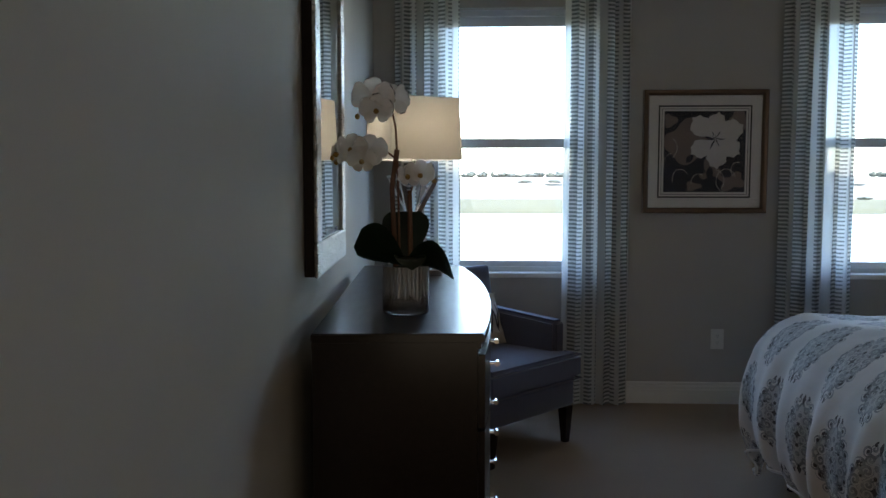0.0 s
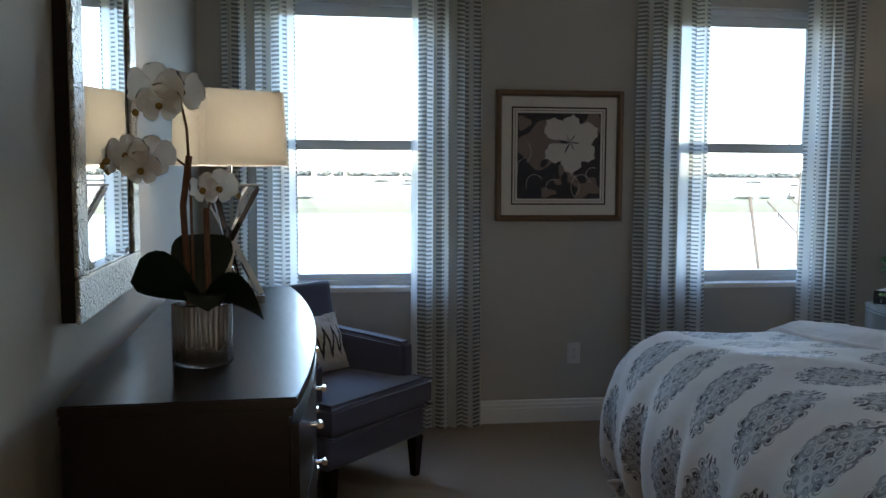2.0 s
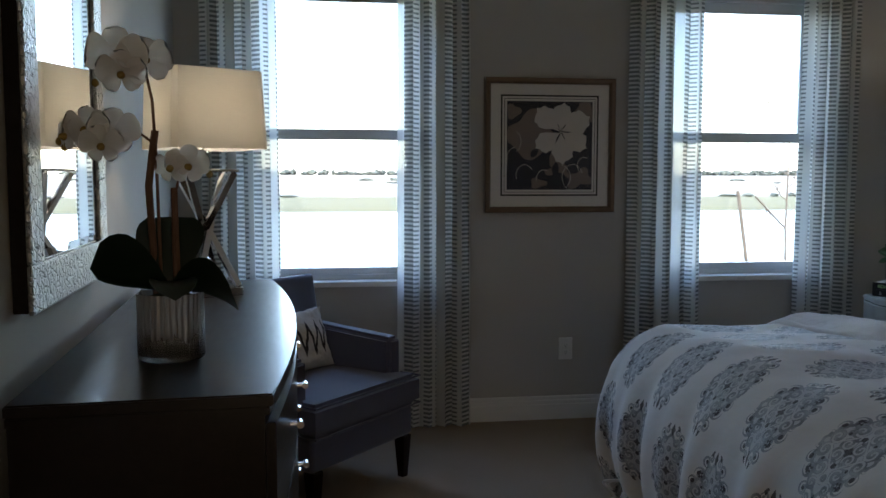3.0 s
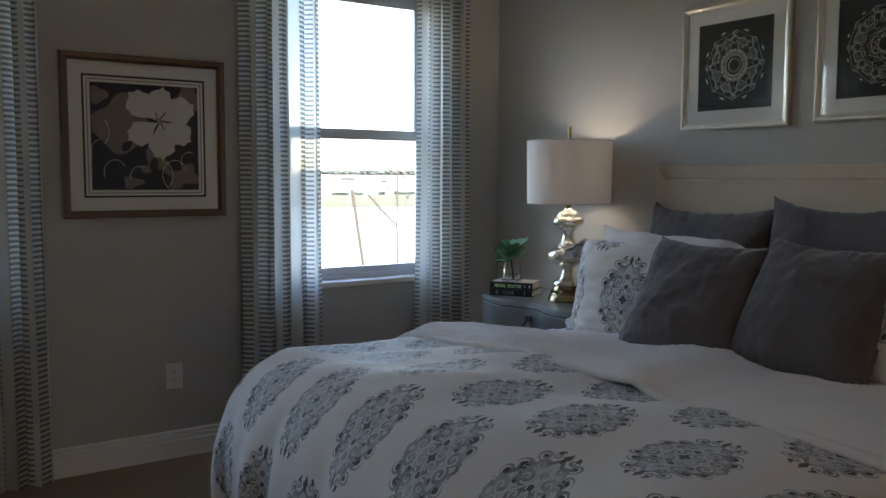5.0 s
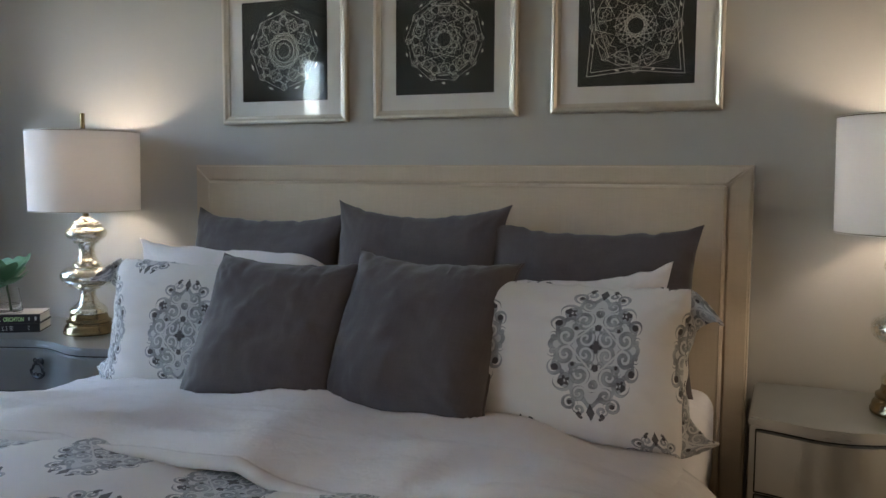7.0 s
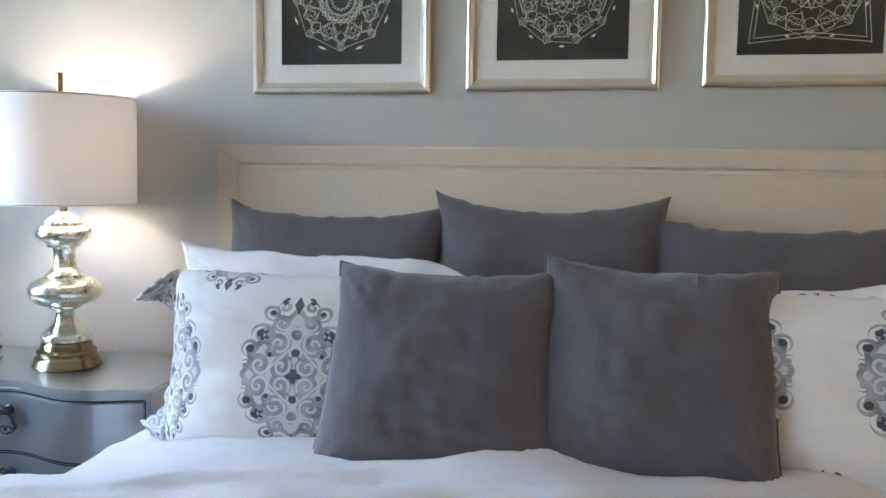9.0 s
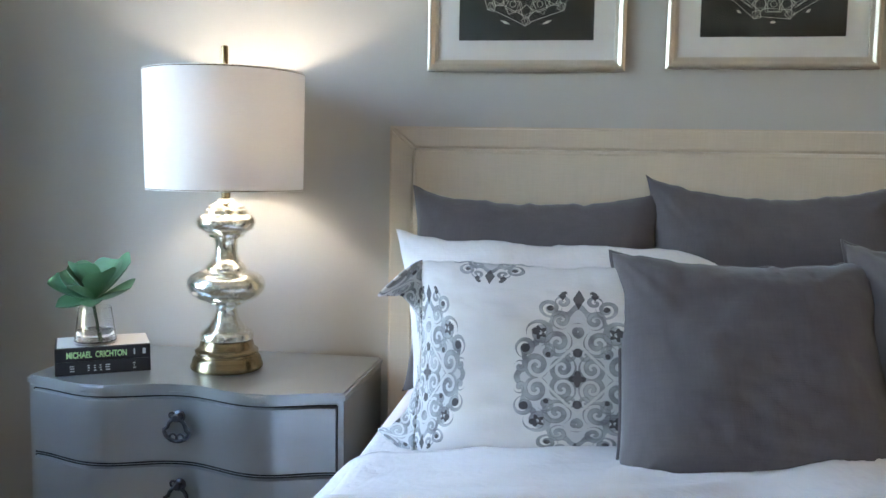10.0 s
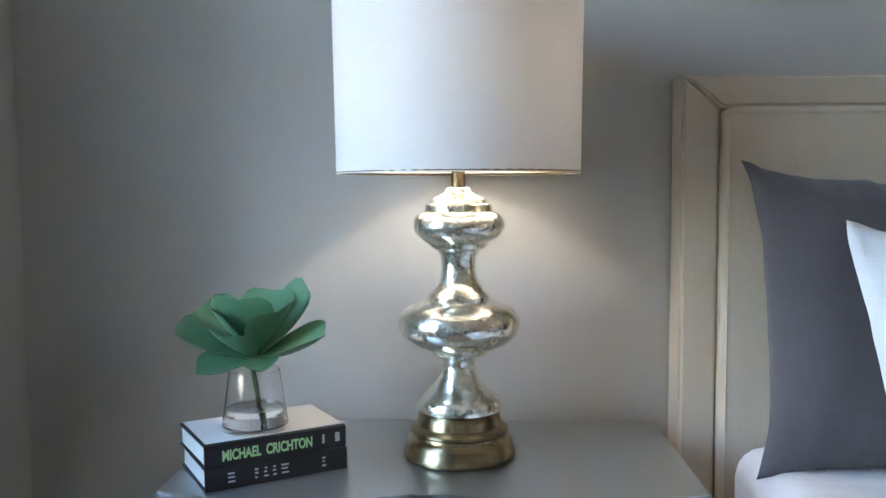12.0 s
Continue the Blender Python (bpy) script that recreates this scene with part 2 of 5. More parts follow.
def mercury():
    """Silvered antique glass with foxing."""
    n = Nodes("mercury_glass")
    v = n.coords()
    spots = n.ramp(n.noise(v, 60, 6.0, 0.7), 0.42, 0.62)
    flecks = n.ramp(n.noise(v, 210, 4.0, 0.7), 0.56, 0.66)
    worn = n.m("MAXIMUM", n.m("MULTIPLY", spots, 0.45), flecks)
    n.set(n.mix(worn, (0.90, 0.87, 0.76), (0.50, 0.47, 0.36)), n.ramp(worn, 0, 1, 0.17, 0.42), n.ramp(worn, 0, 1, 1.0, 0.75), Coat_Weight=0.8)
    n.bump(n.m("ADD", n.noise(v, 25, 3.0), n.m("MULTIPLY", flecks, 0.1)), 0.10, 0.003)
    return n.mat


def hammered():
    """Silver leaf with a crinkled relief."""
    n = Nodes("silver_leaf")
    v = n.coords()
    d = n.voronoi(v, 55, "DISTANCE_TO_EDGE")
    w = n.noise(v, 60, 4.0, 0.6)
    n.set(n.mix(w, (0.35, 0.35, 0.35), (0.85, 0.84, 0.80)), n.ramp(w, 0, 1, 0.2, 0.42), 0.9)
    n.bump(n.m("ADD", n.ramp(d, 0, 0.12), n.m("MULTIPLY", w, 1.2)), 0.9, 0.006)
    return n.mat


def carpet_mat():
    n = Nodes("carpet_pile")
    v = n.coords()
    f = n.noise(v, 1.6, 3.0)
    g = n.noise(v, 260, 3.0, 0.7)
    n.set(n.mix(n.m("MULTIPLY", n.m("ADD", f, g), 0.5), (0.30, 0.225, 0.16), (0.50, 0.39, 0.28)), 1.0)
    n.bump(n.m("ADD", g, n.m("MULTIPLY", n.noise(v, 30, 3.0), 0.8)), 0.8, 0.01)
    return n.mat


def dark_wood():
    n = Nodes("espresso_wood")
    v = n.coords("Object", (6, 0.8, 6))
    f = n.noise(v, 9, 6.0, 0.6)
    n.set(n.mix(f, (0.006, 0.004, 0.004), (0.016, 0.010, 0.009)), n.ramp(f, 0, 1, 0.28, 0.36), 0.0, Coat_Weight=0.42)
    n.put(n.bsdf.inputs["Specular IOR Level"], 0.07)
    n.put(n.bsdf.inputs["Coat Roughness"], 0.16)
    n.bump(f, 0.05, 0.001)
    return n.mat


def brushed(name, color, rough=0.3, metal=0.6, stretch=(2, 60, 60)):
    n = Nodes(name)
    f = n.noise(n.coords("Object", stretch), 3.0, 4.0)
    b = n.noise(n.coords(), 6.0, 3.0)
    n.set(n.mix(n.m("MULTIPLY", n.m("ADD", f, b), 0.5), tuple(c * 0.85 for c in color), tuple(min(1, c * 1.12) for c in color)), n.ramp(f, 0, 1, rough * 0.8, rough * 1.25), metal)
    n.bump(f, 0.06, 0.001)
    return n.mat


WALL = surface("wall_paint", (0.455, 0.438, 0.405), 0.75, vary=0.03, scale=1.5, grain=220, bump=0.12)
CEIL = surface("ceiling_paint", (0.83, 0.82, 0.79), 0.9, vary=0.02, grain=90, bump=0.3)
TRIM = surface("trim_paint", (0.74, 0.73, 0.70), 0.4, vary=0.03, grain=120, bump=0.04)
VINYL = surface("window_vinyl", (0.62, 0.65, 0.68), 0.35, vary=0.03, bump=0.03)
CARPET, WOOD = carpet_mat(), dark_wood()
CURTAIN, DAMASK = curtain_cloth(), damask("damask_cotton")
WHITE = cloth("white_cotton", (0.755, 0.718, 0.714), 600, 0.03, 0.1, 1.6, 12.0)
GREY = cloth("charcoal_linen", (0.096, 0.084, 0.088), 700, 0.15, 0.3, 0.8, 7.0)
CREAM = cloth("cream_linen", (0.56, 0.47, 0.365), 500, 0.09, 0.2, 0.35, 1.5)
CHAIR = cloth("slate_upholstery", (0.085, 0.088, 0.125), 500, 0.08, 0.3, 0.35, 1.5)
SHADE = shade_cloth("lampshade_linen", (0.80, 0.78, 0.76), 0.22)
SHADE2 = shade_cloth("ivory_shade", (0.86, 0.83, 0.76), 0.4)
CHROME = brushed("chrome", (0.75, 0.75, 0.76), 0.1, 1.0)
BRASS = brushed("antique_brass", (0.30, 0.235, 0.135), 0.24, 1.0, (2, 2, 90))
SILVER = brushed("champagne_frame", (0.62, 0.57, 0.49), 0.35, 0.8)
BRONZE = brushed("bronze_frame", (0.17, 0.12, 0.085), 0.33, 0.6)
PEWTER = brushed("dark_pewter", (0.07, 0.075, 0.085), 0.35, 0.8)
NSILVER = surface("pewter_lacquer", (0.50, 0.52, 0.525), 0.31, 0.88, vary=0.08, scale=2.0, grain=8, bump=0.02, dist=0.0003)
MAT = surface("mat_board", (0.74, 0.72, 0.69), 0.9, vary=0.01, bump=0.05)
INK = surface("ink_black", (0.022, 0.026, 0.024), 0.8, vary=0.2, scale=12)
LINE = surface("pale_line", (0.72, 0.73, 0.66), 0.8)
MERCURY, LEAFED, PANE = mercury(), hammered(), pane_glass()
CLEAR = glass("clear_glass")
MIRROR = Nodes("mirror_silver").set((0.88, 0.9, 0.9), 0.01, 1.0).mat
LEAF = surface("orchid_leaf", (0.009, 0.019, 0.011), 0.3, vary=0.3, scale=12)
SUCC = surface("succulent_leaf", (0.085, 0.195, 0.105), 0.4, vary=0.35, scale=14)
PETAL = shade_cloth("white_petal", (0.93, 0.91, 0.88), 0.58)
STEM = surface("brown_stem", (0.14, 0.07, 0.04), 0.7, vary=0.3, scale=30)
YELLOW = surface("orchid_throat", (0.30, 0.20, 0.05), 0.6, vary=0.3, scale=60)
BOOK = surface("black_cover", (0.010, 0.010, 0.012), 0.5, vary=0.2)
PAGES = surface("paper_edge", (0.68, 0.66, 0.60), 0.9, vary=0.06, grain=400, stretch=(1, 1, 40))
GREENINK = surface("green_lettering", (0.45, 0.72, 0.32), 0.6)
GREYINK = surface("grey_lettering", (0.5, 0.5, 0.5), 0.6)
PLATE = surface("outlet_plastic", (0.70, 0.69, 0.66), 0.35, vary=0.02, bump=0.02)
NAVY = surface("navy_print", (0.028, 0.032, 0.05), 0.8, vary=0.2, scale=20)
TAUPE = surface("taupe_print", (0.22, 0.18, 0.165), 0.8, vary=0.25, scale=14)
OFFWHITE = surface("pale_print", (0.62, 0.59, 0.56), 0.8, vary=0.08, scale=20)
GRASS = surface("bank_grass", (0.037, 0.035, 0.008), 1.0, vary=0.35, scale=0.3, grain=6, bump=0.6, dist=0.1)
SAND = surface("pale_ground", (0.10, 0.095, 0.08), 1.0, vary=0.15, scale=0.05)
BARK = surface("bark", (0.05, 0.04, 0.03), 0.9, vary=0.25, scale=10, grain=30, bump=0.6)
FARLEAF = surface("far_foliage", (0.028, 0.034, 0.026), 0.9, vary=0.4, scale=0.4)


def water_mat():
    n = Nodes("lake_water")
    v = n.coords("Object", (1, 2.5, 1))
    n.set((0.02, 0.03, 0.03), 0.25)
    n.put(n.bsdf.inputs["IOR"], 1.33)
    n.bump(n.noise(v, 1.4, 5.0, 0.6), 0.6, 0.12)
    return n.mat


WATER = water_mat()


# ---- shapes ----
def part(name, bm, material, parent=None, label="", smooth=False):
    """Link a bmesh as one mesh object under a thing."""
    bmesh.ops.recalc_face_normals(bm, faces=bm.faces)
    me = bpy.data.meshes.new(name)
    bm.to_mesh(me)
    bm.free()
    me.materials.append(material)
    if smooth:
        me.polygons.foreach_set("use_smooth", [True] * len(me.polygons))
        me.set_sharp_from_angle(angle=radians(40))
    ob = new(name, me)
    ob.parent = parent
    if label:
        tagged(ob, label)
    return ob


def thing(name, place, turn, label, category, group=""):
    ob = new(name)
    ob.empty_display_size = 0.1
    ob.matrix_basis = pose(*place, 0, 0, turn)
    return tagged(ob, label, category, group)


def box(bm, lo, hi, bevel=0.0, seg=2, m=None):
    """A box between two corners, its edges rounded."""
    sub = bmesh.new()
    bmesh.ops.create_cube(sub, size=1)
    for v in sub.verts:
        v.co = Vector([lo[i] + (v.co[i] + 0.5) * (hi[i] - lo[i]) for i in range(3)])
    if bevel:
        bmesh.ops.bevel(sub, geom=sub.edges[:], offset=bevel, segments=seg, affect="EDGES", profile=0.5)
    if m is not None:
        bmesh.ops.transform(sub, matrix=m, verts=sub.verts)
    merge(bm, sub)
    return bm


def merge(bm, sub):
    me = bpy.data.meshes.new("tmp")
    sub.to_mesh(me)
    sub.free()
    bm.from_mesh(me)
    bpy.data.meshes.remove(me)
    return bm


def lathe(bm, profile, n=40, place=(0, 0, 0)):
    """Turn a profile of (radius, height) round the z axis."""
    rings = []
    for r, z in profile:
        if r < 1e-5:
            rings.append([bm.verts.new((place[0], place[1], place[2] + z))])
        else:
            rings.append([bm.verts.new((place[0] + r * math.cos(a), place[1] + r * math.sin(a), place[2] + z)) for a in (2 * math.pi * i / n for i in range(n))])
    for a, b in zip(rings, rings[1:]):
        for i in range(n):
            j = (i + 1) % n
            if len(a) == 1 and len(b) == 1:
                continue
            if len(a) == 1:
                bm.faces.new((a[0], b[i], b[j]))
            elif len(b) == 1:
                bm.faces.new((a[i], a[j], b[0]))
            else:
                bm.faces.new((a[i], a[j], b[j], b[i]))
    return bm


def tube(bm, pts, r, n=8, r2=None):
    """A round bar along points, tapering from r to r2."""
    r2 = r if r2 is None else r2
    pts = [Vector(p) for p in pts]
    rings = []
    for i, p in enumerate(pts):
        d = (pts[min(i + 1, len(pts) - 1)] - pts[max(i - 1, 0)]).normalized()
        a = d.orthogonal().normalized()
        if rings:
            a = (last - d * last.dot(d)).normalized()
        last = a
        b = d.cross(a)
        rr = r + (r2 - r) * i / (len(pts) - 1)
        rings.append([bm.verts.new(p + (a * math.cos(t) + b * math.sin(t)) * rr) for t in (2 * math.pi * k / n for k in range(n))])
    for a, b in zip(rings, rings[1:]):
        for k in range(n):
            bm.faces.new((a[k], a[(k + 1) % n], b[(k + 1) % n], b[k]))
    bm.faces.new(rings[0][::-1])
    bm.faces.new(rings[-1])
    return bm


def extrude_outline(bm, pts, z0, z1, bevel=0.0):
    """An upright slab over an outline of (x, y)."""
    sub = bmesh.new()
    lo = [sub.verts.new((x, y, z0)) for x, y in pts]
    hi = [sub.verts.new((x, y, z1)) for x, y in pts]
    sub.faces.new(lo[::-1])
    top = sub.faces.new(hi)
    for i in range(len(pts)):
        j = (i + 1) % len(pts)
        sub.faces.new((lo[i], lo[j], hi[j], hi[i]))
    if bevel:
        bmesh.ops.bevel(sub, geom=[e for e in sub.edges if abs(e.verts[0].co.z - e.verts[1].co.z) < 1e-6], offset=bevel, segments=2, affect="EDGES")
    return merge(bm, sub)


def sheet(bm, nu, nv, fn, uv=None, close_u=False):
    """A grid of nu by nv cells through fn(i / nu, j / nv); uv gives its coordinates."""
    g = [[bm.verts.new(fn(i / nu, j / nv)) for j in range(nv + 1)] for i in range(nu + (0 if close_u else 1))]
    lay = bm.loops.layers.uv.verify() if uv else None
    for i in range(nu):
        k = (i + 1) % len(g)
        for j in range(nv):
            f = bm.faces.new((g[i][j], g[k][j], g[k][j + 1], g[i][j + 1]))
            if uv:
                for loop, (a, b) in zip(f.loops, ((i, j), (i + 1, j), (i + 1, j + 1), (i, j + 1))):
                    loop[lay].uv = uv(a / nu, b / nv)
    return bm


def frame_bars(bm, w, h, width, depth, bevel=0.003, steps=()):
    """Four mitred bars round a w by h opening in the y-z plane, centred; depth towards -x."""
    prof = steps or ((0, 0), (depth, 0), (depth, width), (0, width))
    corners = [(-1, -1), (1, -1), (1, 1), (-1, 1)]
    rings = [[bm.verts.new((-d, sy * (w / 2 - o), sz * (h / 2 - o))) for d, o in prof] for sy, sz in corners]
    for i in range(4):
        a, b = rings[i], rings[(i + 1) % 4]
        for k in range(len(prof)):
            l = (k + 1) % len(prof)
            bm.faces.new((a[k], a[l], b[l], b[k]))
    return bm

# ---- the room ----
WX0, WX1, WY0, WY1, TOP = 0.01, 4.10, -0.6, 6.763, 2.84   # left wall's far end, head wall, back wall, window wall
LEAN = 3.4                                                # the dresser's wall stands a little off square
OPEN = ((0.36, 1.30), (2.72, 3.64))
SILL, HEAD = 0.81, 2.42


def structure(name, bm, material, label):
    return tagged(part(name, bm, material), label, name.split("_")[0], kind="structure")


def wx(y):
    """The dresser wall's face at y."""
    return WX0 + (WY1 - y) * math.tan(radians(LEAN))


bm = bmesh.new()
box(bm, (-0.6, WY0 - 0.2, -0.12), (WX1 + 0.2, WY1 + 0.001, 0))
structure("floor", bm, CARPET, "beige cut-pile bedroom carpet")
bm = bmesh.new()
box(bm, (-0.6, WY0 - 0.2, TOP), (WX1 + 0.2, WY1 + 0.2, TOP + 0.1))
structure("ceiling", bm, CEIL, "white matte bedroom ceiling")
bm = bmesh.new()
xs = [-0.25, OPEN[0][0], OPEN[0][1], OPEN[1][0], OPEN[1][1], WX1 + 0.2]
for i in range(5):
    if i % 2 == 0:
        box(bm, (xs[i], WY1, 0), (xs[i + 1], WY1 + 0.2, TOP))
    else:
        box(bm, (xs[i], WY1, 0), (xs[i + 1], WY1 + 0.2, SILL - 0.03))
        box(bm, (xs[i], WY1, HEAD), (xs[i + 1], WY1 + 0.2, TOP))
structure("wall_north", bm, WALL, "warm grey painted wall with two windows")
bm = bmesh.new()
box(bm, (WX1, WY0, 0), (WX1 + 0.15, WY1 - 0.001, TOP))
structure("wall_east", bm, WALL, "warm grey painted wall behind the bed")
bm = bmesh.new()
extrude_outline(bm, [(wx(WY0), WY0), (wx(WY1), WY1 - 0.001), (wx(WY1) - 0.15, WY1 - 0.001), (wx(WY0) - 0.15, WY0)], 0, TOP)
structure("wall_west", bm, WALL, "warm grey painted wall behind the dresser")
# unseen back wall; its opening is added to hold the fill lamp
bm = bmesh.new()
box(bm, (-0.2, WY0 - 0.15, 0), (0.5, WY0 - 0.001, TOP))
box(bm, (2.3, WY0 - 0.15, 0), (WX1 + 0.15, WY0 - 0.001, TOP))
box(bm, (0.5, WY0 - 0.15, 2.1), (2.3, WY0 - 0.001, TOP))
structure("wall_south", bm, WALL, "warm grey painted wall with an added opening for a fill lamp")
# added passage, never in view, closing the space behind the fill lamp
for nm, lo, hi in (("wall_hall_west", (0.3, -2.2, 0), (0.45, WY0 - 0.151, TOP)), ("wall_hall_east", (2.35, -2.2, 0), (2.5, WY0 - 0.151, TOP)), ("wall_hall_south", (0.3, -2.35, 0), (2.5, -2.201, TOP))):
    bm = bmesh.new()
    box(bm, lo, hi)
    structure(nm, bm, WALL, "warm grey painted wall added out of view behind the room")
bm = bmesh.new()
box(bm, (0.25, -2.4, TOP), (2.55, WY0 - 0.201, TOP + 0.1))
structure("ceiling_hall", bm, CEIL, "white ceiling added out of view behind the room")
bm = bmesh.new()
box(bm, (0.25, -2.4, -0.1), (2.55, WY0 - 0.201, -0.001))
structure("floor_hall", bm, CARPET, "beige carpet added out of view behind the room")


def skirting(name, a, b, label):
    """A moulded board 0.135 high along the line from a to b, its face to the left of that line."""
    prof = ((0, 0), (0.014, 0), (0.014, 0.084), (0.009, 0.090), (0.012, 0.094), (0.012, 0.108), (0.006, 0.114), (0.009, 0.119), (0.008, 0.130), (0, 0.135))
    a, b = Vector((*a, 0)), Vector((*b, 0))
    d = (b - a).normalized()
    side = Vector((-d.y, d.x, 0))
    bm = bmesh.new()
    ends = [[bm.verts.new(p + side * o + Vector((0, 0, z))) for o, z in prof] for p in (a, b)]
    for k in range(len(prof)):
        l = (k + 1) % len(prof)
        bm.faces.new((ends[0][k], ends[1][k], ends[1][l], ends[0][l]))
    bm.faces.new(ends[0])
    bm.faces.new(ends[1][::-1])
    tagged(part(name, bm, TRIM), label, "baseboard", kind="structure")


skirting("baseboard", (WX1, WY1), (wx(WY1), WY1), "white moulded baseboard under the windows")
skirting("baseboard", (WX1, WY0), (WX1, WY1 - 0.015), "white moulded baseboard behind the bed")
skirting("baseboard", (wx(WY1), WY1 - 0.015), (wx(WY0), WY0), "white moulded baseboard behind the dresser")


def window(name, x0, x1, label):
    """A single-hung window with its sashes and stone sill."""
    w = tagged(new(name), label, "window", kind="structure")
    w.location = ((x0 + x1) / 2, WY1 + 0.075, SILL)
    h, hw = HEAD - SILL, (x1 - x0) / 2
    bm = bmesh.new()
    for lo, hi in (((-hw, 0), (-hw + 0.035, h)), ((hw - 0.035, 0), (hw, h)), ((-hw + 0.035, h - 0.035), (hw - 0.035, h)), ((-hw + 0.035, 0), (hw - 0.035, 0.03))):
        box(bm, (lo[0], 0, lo[1]), (hi[0], 0.06, hi[1]), 0.003)
    part("window_frame", bm, VINYL, w)
    mid = 1.61 - SILL
    for z0, z1, dy in ((0.03, mid + 0.028, 0.004), (mid - 0.03, h - 0.035, 0.032)):
        bm = bmesh.new()
        a, t = hw - 0.036, 0.032
        box(bm, (-a, dy, z0), (-a + t, dy + 0.026, z1), 0.003)
        box(bm, (a - t, dy, z0), (a, dy + 0.026, z1), 0.003)
        box(bm, (-a + t, dy, z0), (a - t, dy + 0.026, z0 + t + 0.004), 0.003)
        box(bm, (-a + t, dy, z1 - t - 0.026), (a - t, dy + 0.026, z1), 0.003)
        sash = part("sash", bm, VINYL, w)
        bm = bmesh.new()
        box(bm, (-a + t, dy + 0.012, z0 + t), (a - t, dy + 0.015, z1 - t))
        p = part("pane", bm, PANE, sash)
        p.visible_shadow = False
    bm = bmesh.new()
    box(bm, (-hw + 0.0005, -0.075, -0.03), (hw - 0.0005, 0.06, 0), 0.0)
    box(bm, (-hw - 0.02, -0.10, -0.03), (hw + 0.02, -0.0755, 0), 0.004)
    part("window_sill", bm, TRIM, w)


window("window_1", *OPEN[0], "white single-hung window over the lake beside the dresser")
window("window_2", *OPEN[1], "white single-hung window over the lake beside the bed")


# ---- outdoors ----
bm = bmesh.new()
box(bm, (-1500, WY1 + 0.2, -0.9), (1500, 17, -0.35))
structure("ground", bm, GRASS, "mown lawn outside the windows")
bm = bmesh.new()
box(bm, (-1500, 17, -2.2), (1500, 75, -1.4))
structure("water", bm, WATER, "rippled lake in full sun")
bm = bmesh.new()
extrude = [(75, -1.6), (75, -1.38), (80, -1.1), (110, -0.9), (114, -0.9), (114, -1.6)]
a = [[bm.verts.new((x, y, z)) for y, z in extrude] for x in (-1500, 1500)]
for k in range(len(extrude)):
    l = (k + 1) % len(extrude)
    bm.faces.new((a[0][k], a[0][l], a[1][l], a[1][k]))
structure("bank", bm, GRASS, "grassy far bank of the lake")
bm = bmesh.new()
rise = [(114.01, -1.6), (114.01, -0.9), (150, 0.3), (205, 2.5), (260, 2.7), (4500, 2.7)]
a = [[bm.verts.new((x, y, z)) for y, z in rise] for x in (-4000, 4000)]
for k in range(len(rise) - 1):
    bm.faces.new((a[0][k], a[0][k + 1], a[1][k + 1], a[1][k]))
structure("backdrop", bm, SAND, "pale open ground beyond the lake")


def clump(bm, c, r, rng):
    """A lump of foliage with an uneven outline."""
    sub = bmesh.new()
    bmesh.ops.create_icosphere(sub, subdivisions=2, radius=1)
    off = Vector((rng.random() * 50, rng.random() * 50, 0))
    for v in sub.verts:
        k = 0.75 + 0.5 * noise.noise(v.co * 2.1 + off)
        v.co = Vector(c) + Vector((v.co.x * r[0], v.co.y * r[1], v.co.z * r[2])) * k
    merge(bm, sub)


rng = random.Random(3)
bm = bmesh.new()
for i in range(700):
    x = -160 + i * 0.85 + rng.uniform(-2, 2)
    dense = noise.noise(Vector((x * 0.06, 2.0, 0)))
    if dense < -0.22:
        continue
    h = rng.uniform(0.4, 1.1) * (1.0 + 1.6 * max(0, dense))
    clump(bm, (x, 212 + rng.uniform(-6, 10), 2.55 + h * 0.6), (rng.uniform(0.6, 1.8), 2, h), rng)
for i in range(160):
    x, y = rng.uniform(-80, 330), rng.choice((111, 112, 160, 172))
    z = -0.9 if y < 114 else 0.3 + (y - 150) * 0.04
    clump(bm, (x, y, z + 0.15), (rng.uniform(0.5, 2.2), 1, rng.uniform(0.15, 0.5)), rng)
tagged(part("tree_line", bm, FARLEAF, smooth=True), "dusty green scrub and trees beyond the lake", "trees", kind="stuff")


